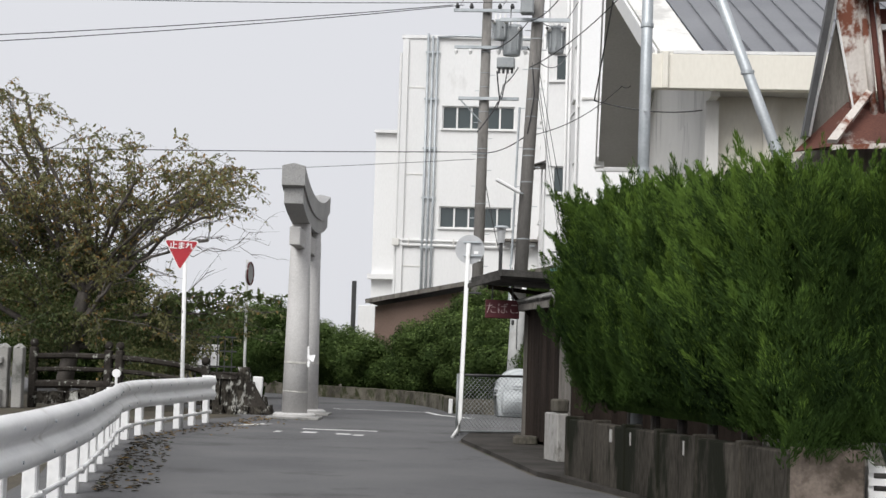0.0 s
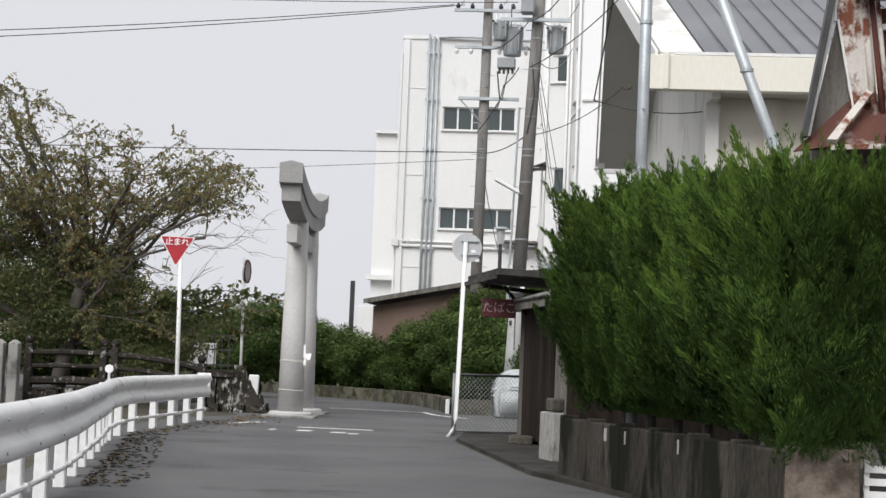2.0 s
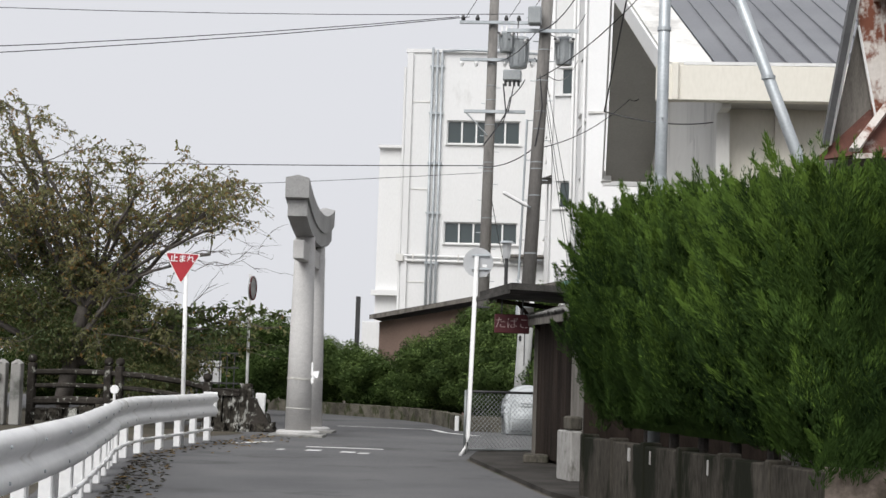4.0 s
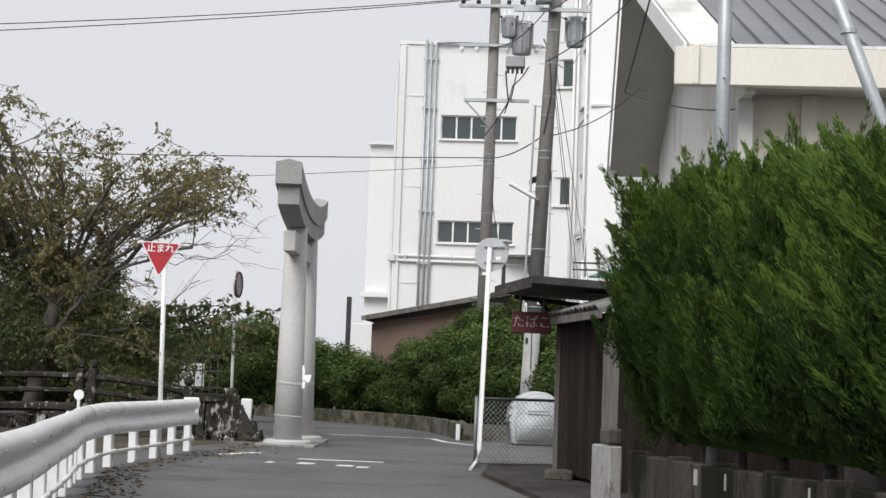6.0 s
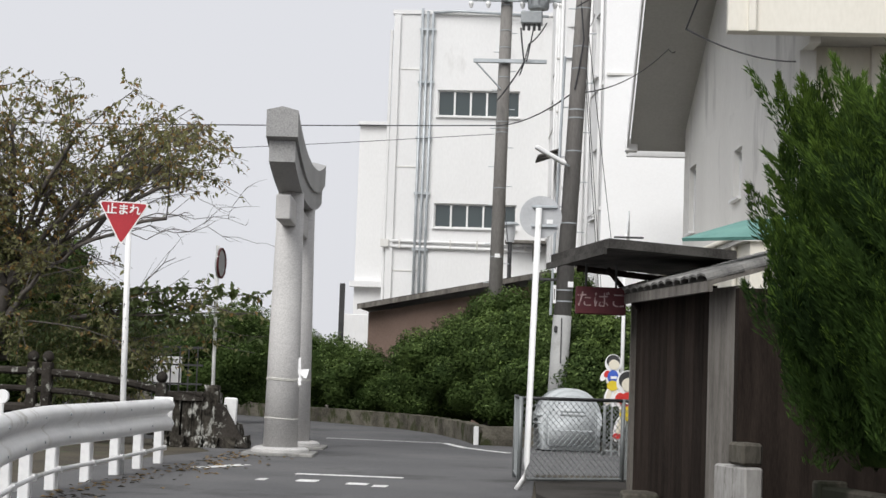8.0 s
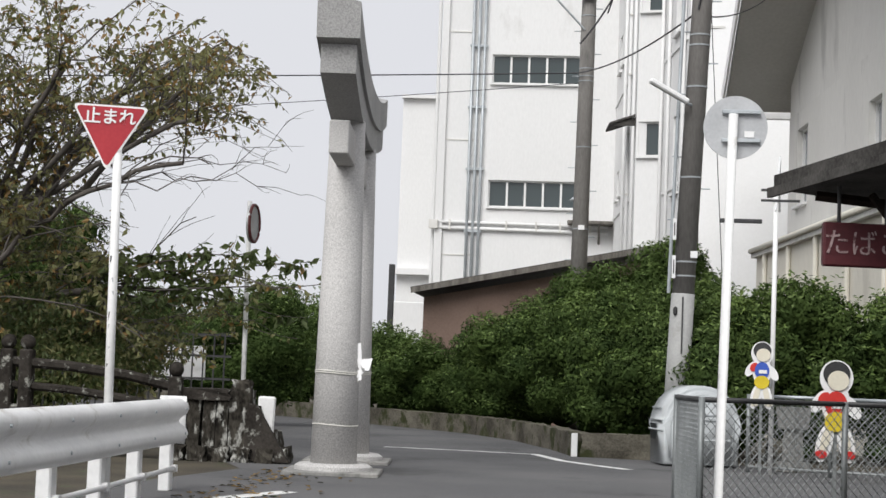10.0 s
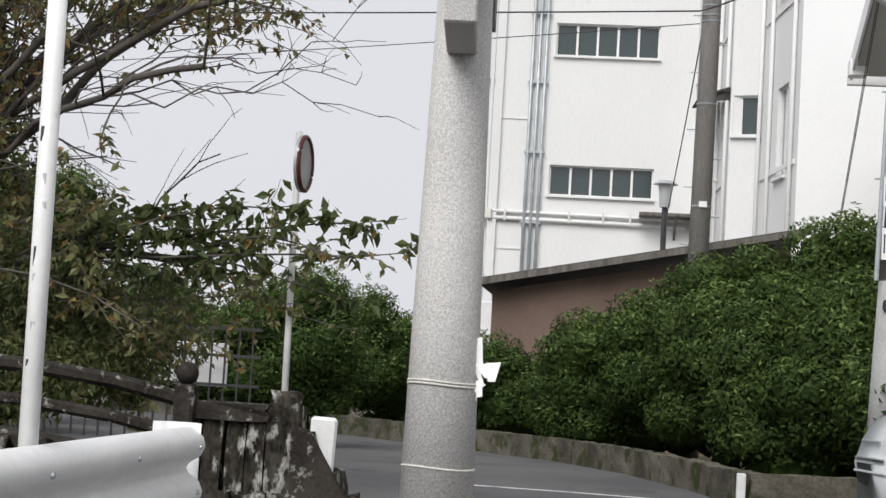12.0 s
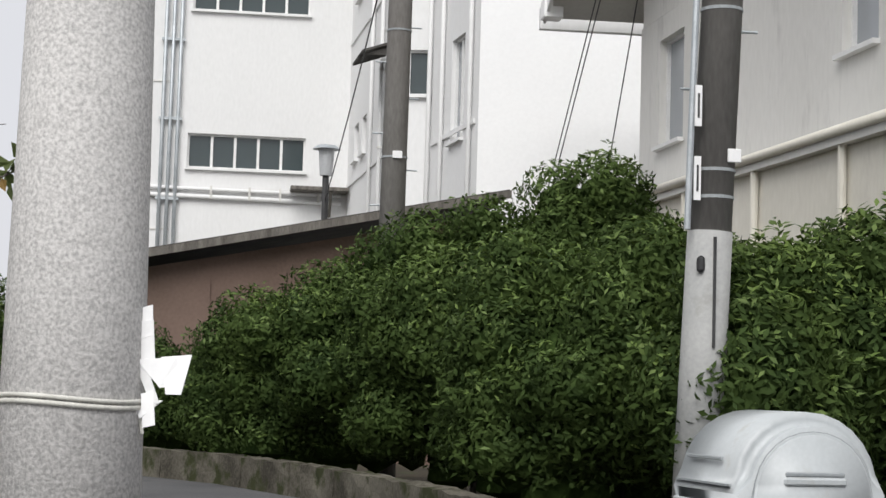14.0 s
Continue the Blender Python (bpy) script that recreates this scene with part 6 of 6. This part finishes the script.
def mesh_fence(pts, z1, rail_material, label, r=0.025, z0=0.08):
    g = thing("mesh_fence", label, "fence", group="chain-link fences")
    for i, p in enumerate(pts):
        part("post", rod((*p, 0), (*p, z1 + 0.02), r, 12), FENCE, g, smooth=True)
    for a, b in zip(pts, pts[1:]):
        mesh_panel((*a, 0), (*b, 0), z0, z1 - 0.02, g)
        part("top_rail", rod((*a, z1), (*b, z1), r * 0.85, 10), rail_material, g, smooth=True)
        part("bottom_rail", rod((*a, z0), (*b, z0), r * 0.7, 10), FENCE, g)
    return g


mesh_fence([(0.74, 26.9), (0.84, 25.2), (2.0, 25.9), (3.2, 26.5)], 0.98, DARKMETAL, "low chain-link fence with a dark top rail beside the shop")
mesh_fence([(2.0, 33.9), (2.95, 33.4), (4.4, 32.7), (6.2, 31.8)], 0.97, GALV, "low galvanised chain-link fence beside the storage bin")


def waste_bin():
    g = thing("waste_bin", "large pale grey plastic waste bin with arched lid", "waste bin", 1.4, 35.0, 0.0, 10)
    def arch(w, z0, z1, y0, y1, soft=0.02):
        bm = bm_new()
        prof = [(-w, z0), (-w * 1.03, z0 + (z1 - z0) * 0.5)]
        n = 14
        for k in range(n + 1):
            a = math.pi * (1 - k / n)
            prof.append((w * 1.03 * math.copysign(abs(math.cos(a)) ** 0.96, math.cos(a)), z0 + (z1 - z0) * (0.5 + 0.5 * abs(math.sin(a)) ** 0.96)))
        prof += [(w * 1.03, z0 + (z1 - z0) * 0.5), (w, z0)]
        a = [bm.verts.new((x, y0, z)) for x, z in prof]
        b = [bm.verts.new((x, y1, z)) for x, z in prof]
        bm.faces.new(a)
        bm.faces.new(b[::-1])
        for i in range(len(a)):
            bm.faces.new((a[i], b[i], b[(i + 1) % len(a)], a[(i + 1) % len(a)]))
        bmesh.ops.recalc_face_normals(bm, faces=bm.faces)
        es = [e for e in bm.edges if all(abs(v.co.y - y0) < 1e-4 for v in e.verts) or all(abs(v.co.y - y1) < 1e-4 for v in e.verts)]
        bmesh.ops.bevel(bm, geom=es, offset=soft, segments=4, affect="EDGES")
        return bm

    part("body", arch(0.5, 0.03, 1.07, -0.44, 0.5, 0.09), BINPLASTIC, g, smooth=True)
    part("panel_joint", arch(0.415, 0.1, 0.96, -0.446, -0.4, 0.01), EQUIP, g, "dark joint round the front panel")
    part("end_panel", arch(0.4, 0.11, 0.945, -0.47, -0.4, 0.02), BINPLASTIC, g, smooth=True)
    part("rim", cube((0, 0.04, 0.47), (1.05, 0.9, 0.028), None, 0.01), BINPLASTIC, g)
    part("handle_recess", cube((0, -0.468, 0.68), (0.42, 0.02, 0.03), None, 0.008), EQUIP, g, "dark grip slot")
    part("grip", cube((0, -0.474, 0.635), (0.44, 0.03, 0.05), None, 0.012), BINPLASTIC, g)
    part("front_rib", cube((0, -0.468, 0.36), (0.74, 0.02, 0.022), None, 0.008), BINPLASTIC, g)
    part("lid_joint", cube((-0.518, 0.06, 0.6), (0.016, 0.78, 0.014)), EQUIP, g, "dark joint under the lid")
    part("side_recess", cube((-0.505, 0.06, 0.76), (0.02, 0.5, 0.025), pose(0, 0, 0), 0.005), EQUIP, g)
    return g


waste_bin()


def walker_board(x, y, z, rz, s, a, b, lean):
    """A flat cut-out warning board: a white outline with plain coloured shapes on it."""
    g = thing("warning_board", "flat white cut-out warning board with plain coloured shapes", "warning board", x, y, z, rz)

    def oval(name, cx, cz, rx, rz_, y0, material, turn=0.0, n=22):
        bm = tube(bm_new(), [(0, 0, 0), (0, 0.008, 0)], 1.0, n)
        c, q = math.cos(math.radians(turn)), math.sin(math.radians(turn))
        for v in bm.verts:
            px, pz = v.co.x * rx, v.co.z * rz_
            v.co = Vector(((cx + px * c - pz * q) * s, y0 + v.co.y, (cz + px * q + pz * c) * s))
        return part(name, bm, material, g)

    k = lean
    back = ((0, 0.62, 0.125, 0.135, 0), (0, 0.42, 0.105, 0.17, 0), (-0.12, 0.44, 0.05, 0.1, -35), (0.12, 0.4, 0.05, 0.1, 35), (-0.06 - k, 0.13, 0.06, 0.15, -14), (0.06 + k, 0.13, 0.06, 0.15, 14))
    for i, (cx, cz, rx, rz_, turn) in enumerate(back):
        oval("outline", cx, cz, rx, rz_, 0.02 + 0.0006 * i, SIGNWHITE, turn)
    oval("dark_patch", 0, 0.65, 0.1, 0.095, 0.008, DARKMETAL)
    oval("round_patch", 0.012, 0.6, 0.08, 0.075, 0.003, PALE)
    oval("sleeve_patch", -0.09, 0.46, 0.04, 0.055, 0.008, RED, -35)
    oval("middle_patch", 0, 0.42, 0.082, 0.1, 0.006, a)
    part("text_bar", cube((0.01, 0.002, 0.41 * s), (0.09 * s, 0.006, 0.04 * s)), SIGNWHITE, g)
    oval("lower_patch", 0, 0.29, 0.085, 0.075, 0.004, YELLOW)
    for sx in (-1, 1):
        oval("leg_patch", sx * (0.055 + k), 0.15, 0.032, 0.1, 0.01, PALE, sx * 14)
        oval("foot_patch", sx * (0.08 + 1.3 * k), 0.045, 0.045, 0.03, 0.006, b)
    part("support", cube((0, 0.05, 0.1 - z / 2), (0.03, 0.03, z + 0.3)), FENCE, g)
    return g


walker_board(2.1, 33.35, 0.83, 0, 1.08, BLUE, PALE, 0.0)
walker_board(2.09, 27.0, 0.49, 0, 1.13, RED, RED, 0.02)


def pedestal():
    g = thing("concrete_pedestal", "pale waisted concrete pedestal behind the mesh fence", "pedestal", 2.62, 34.4, 0)
    for name, z0, z1, r0, r1 in (("foot", 0, 0.14, 0.24, 0.22), ("waist", 0.14, 0.55, 0.15, 0.13), ("head", 0.55, 0.84, 0.2, 0.24)):
        bm = tube(bm_new(), [(0, 0, z0), (0, 0, z1)], [r0, r1], 4)
        bmesh.ops.bevel(bm, geom=list(bm.edges), offset=0.015, segments=2, affect="EDGES")
        part(name, bm, CONC, g)
    return g


pedestal()


def side_sign():
    g = thing("pointed_sign", "narrow edge-on road sign on a white pole", "road sign", 2.25, 33.6, 0)
    part("pole", rod((0, 0, 0), (0.0, 0, 3.6), 0.03, 12), WHITEPAINT, g, smooth=True)
    part("sign_plate", slab([(-0.02, -0.05, 3.3), (0.06, 0.2, 3.3), (0.04, 0.1, 4.0)], 0.02), SIGNBACK, g)
    for z in (3.42, 3.55):
        part("cross_arm", cube((0.05, -0.02, z), (0.48, 0.03, 0.03)), DARKMETAL, g)
    return g


side_sign()
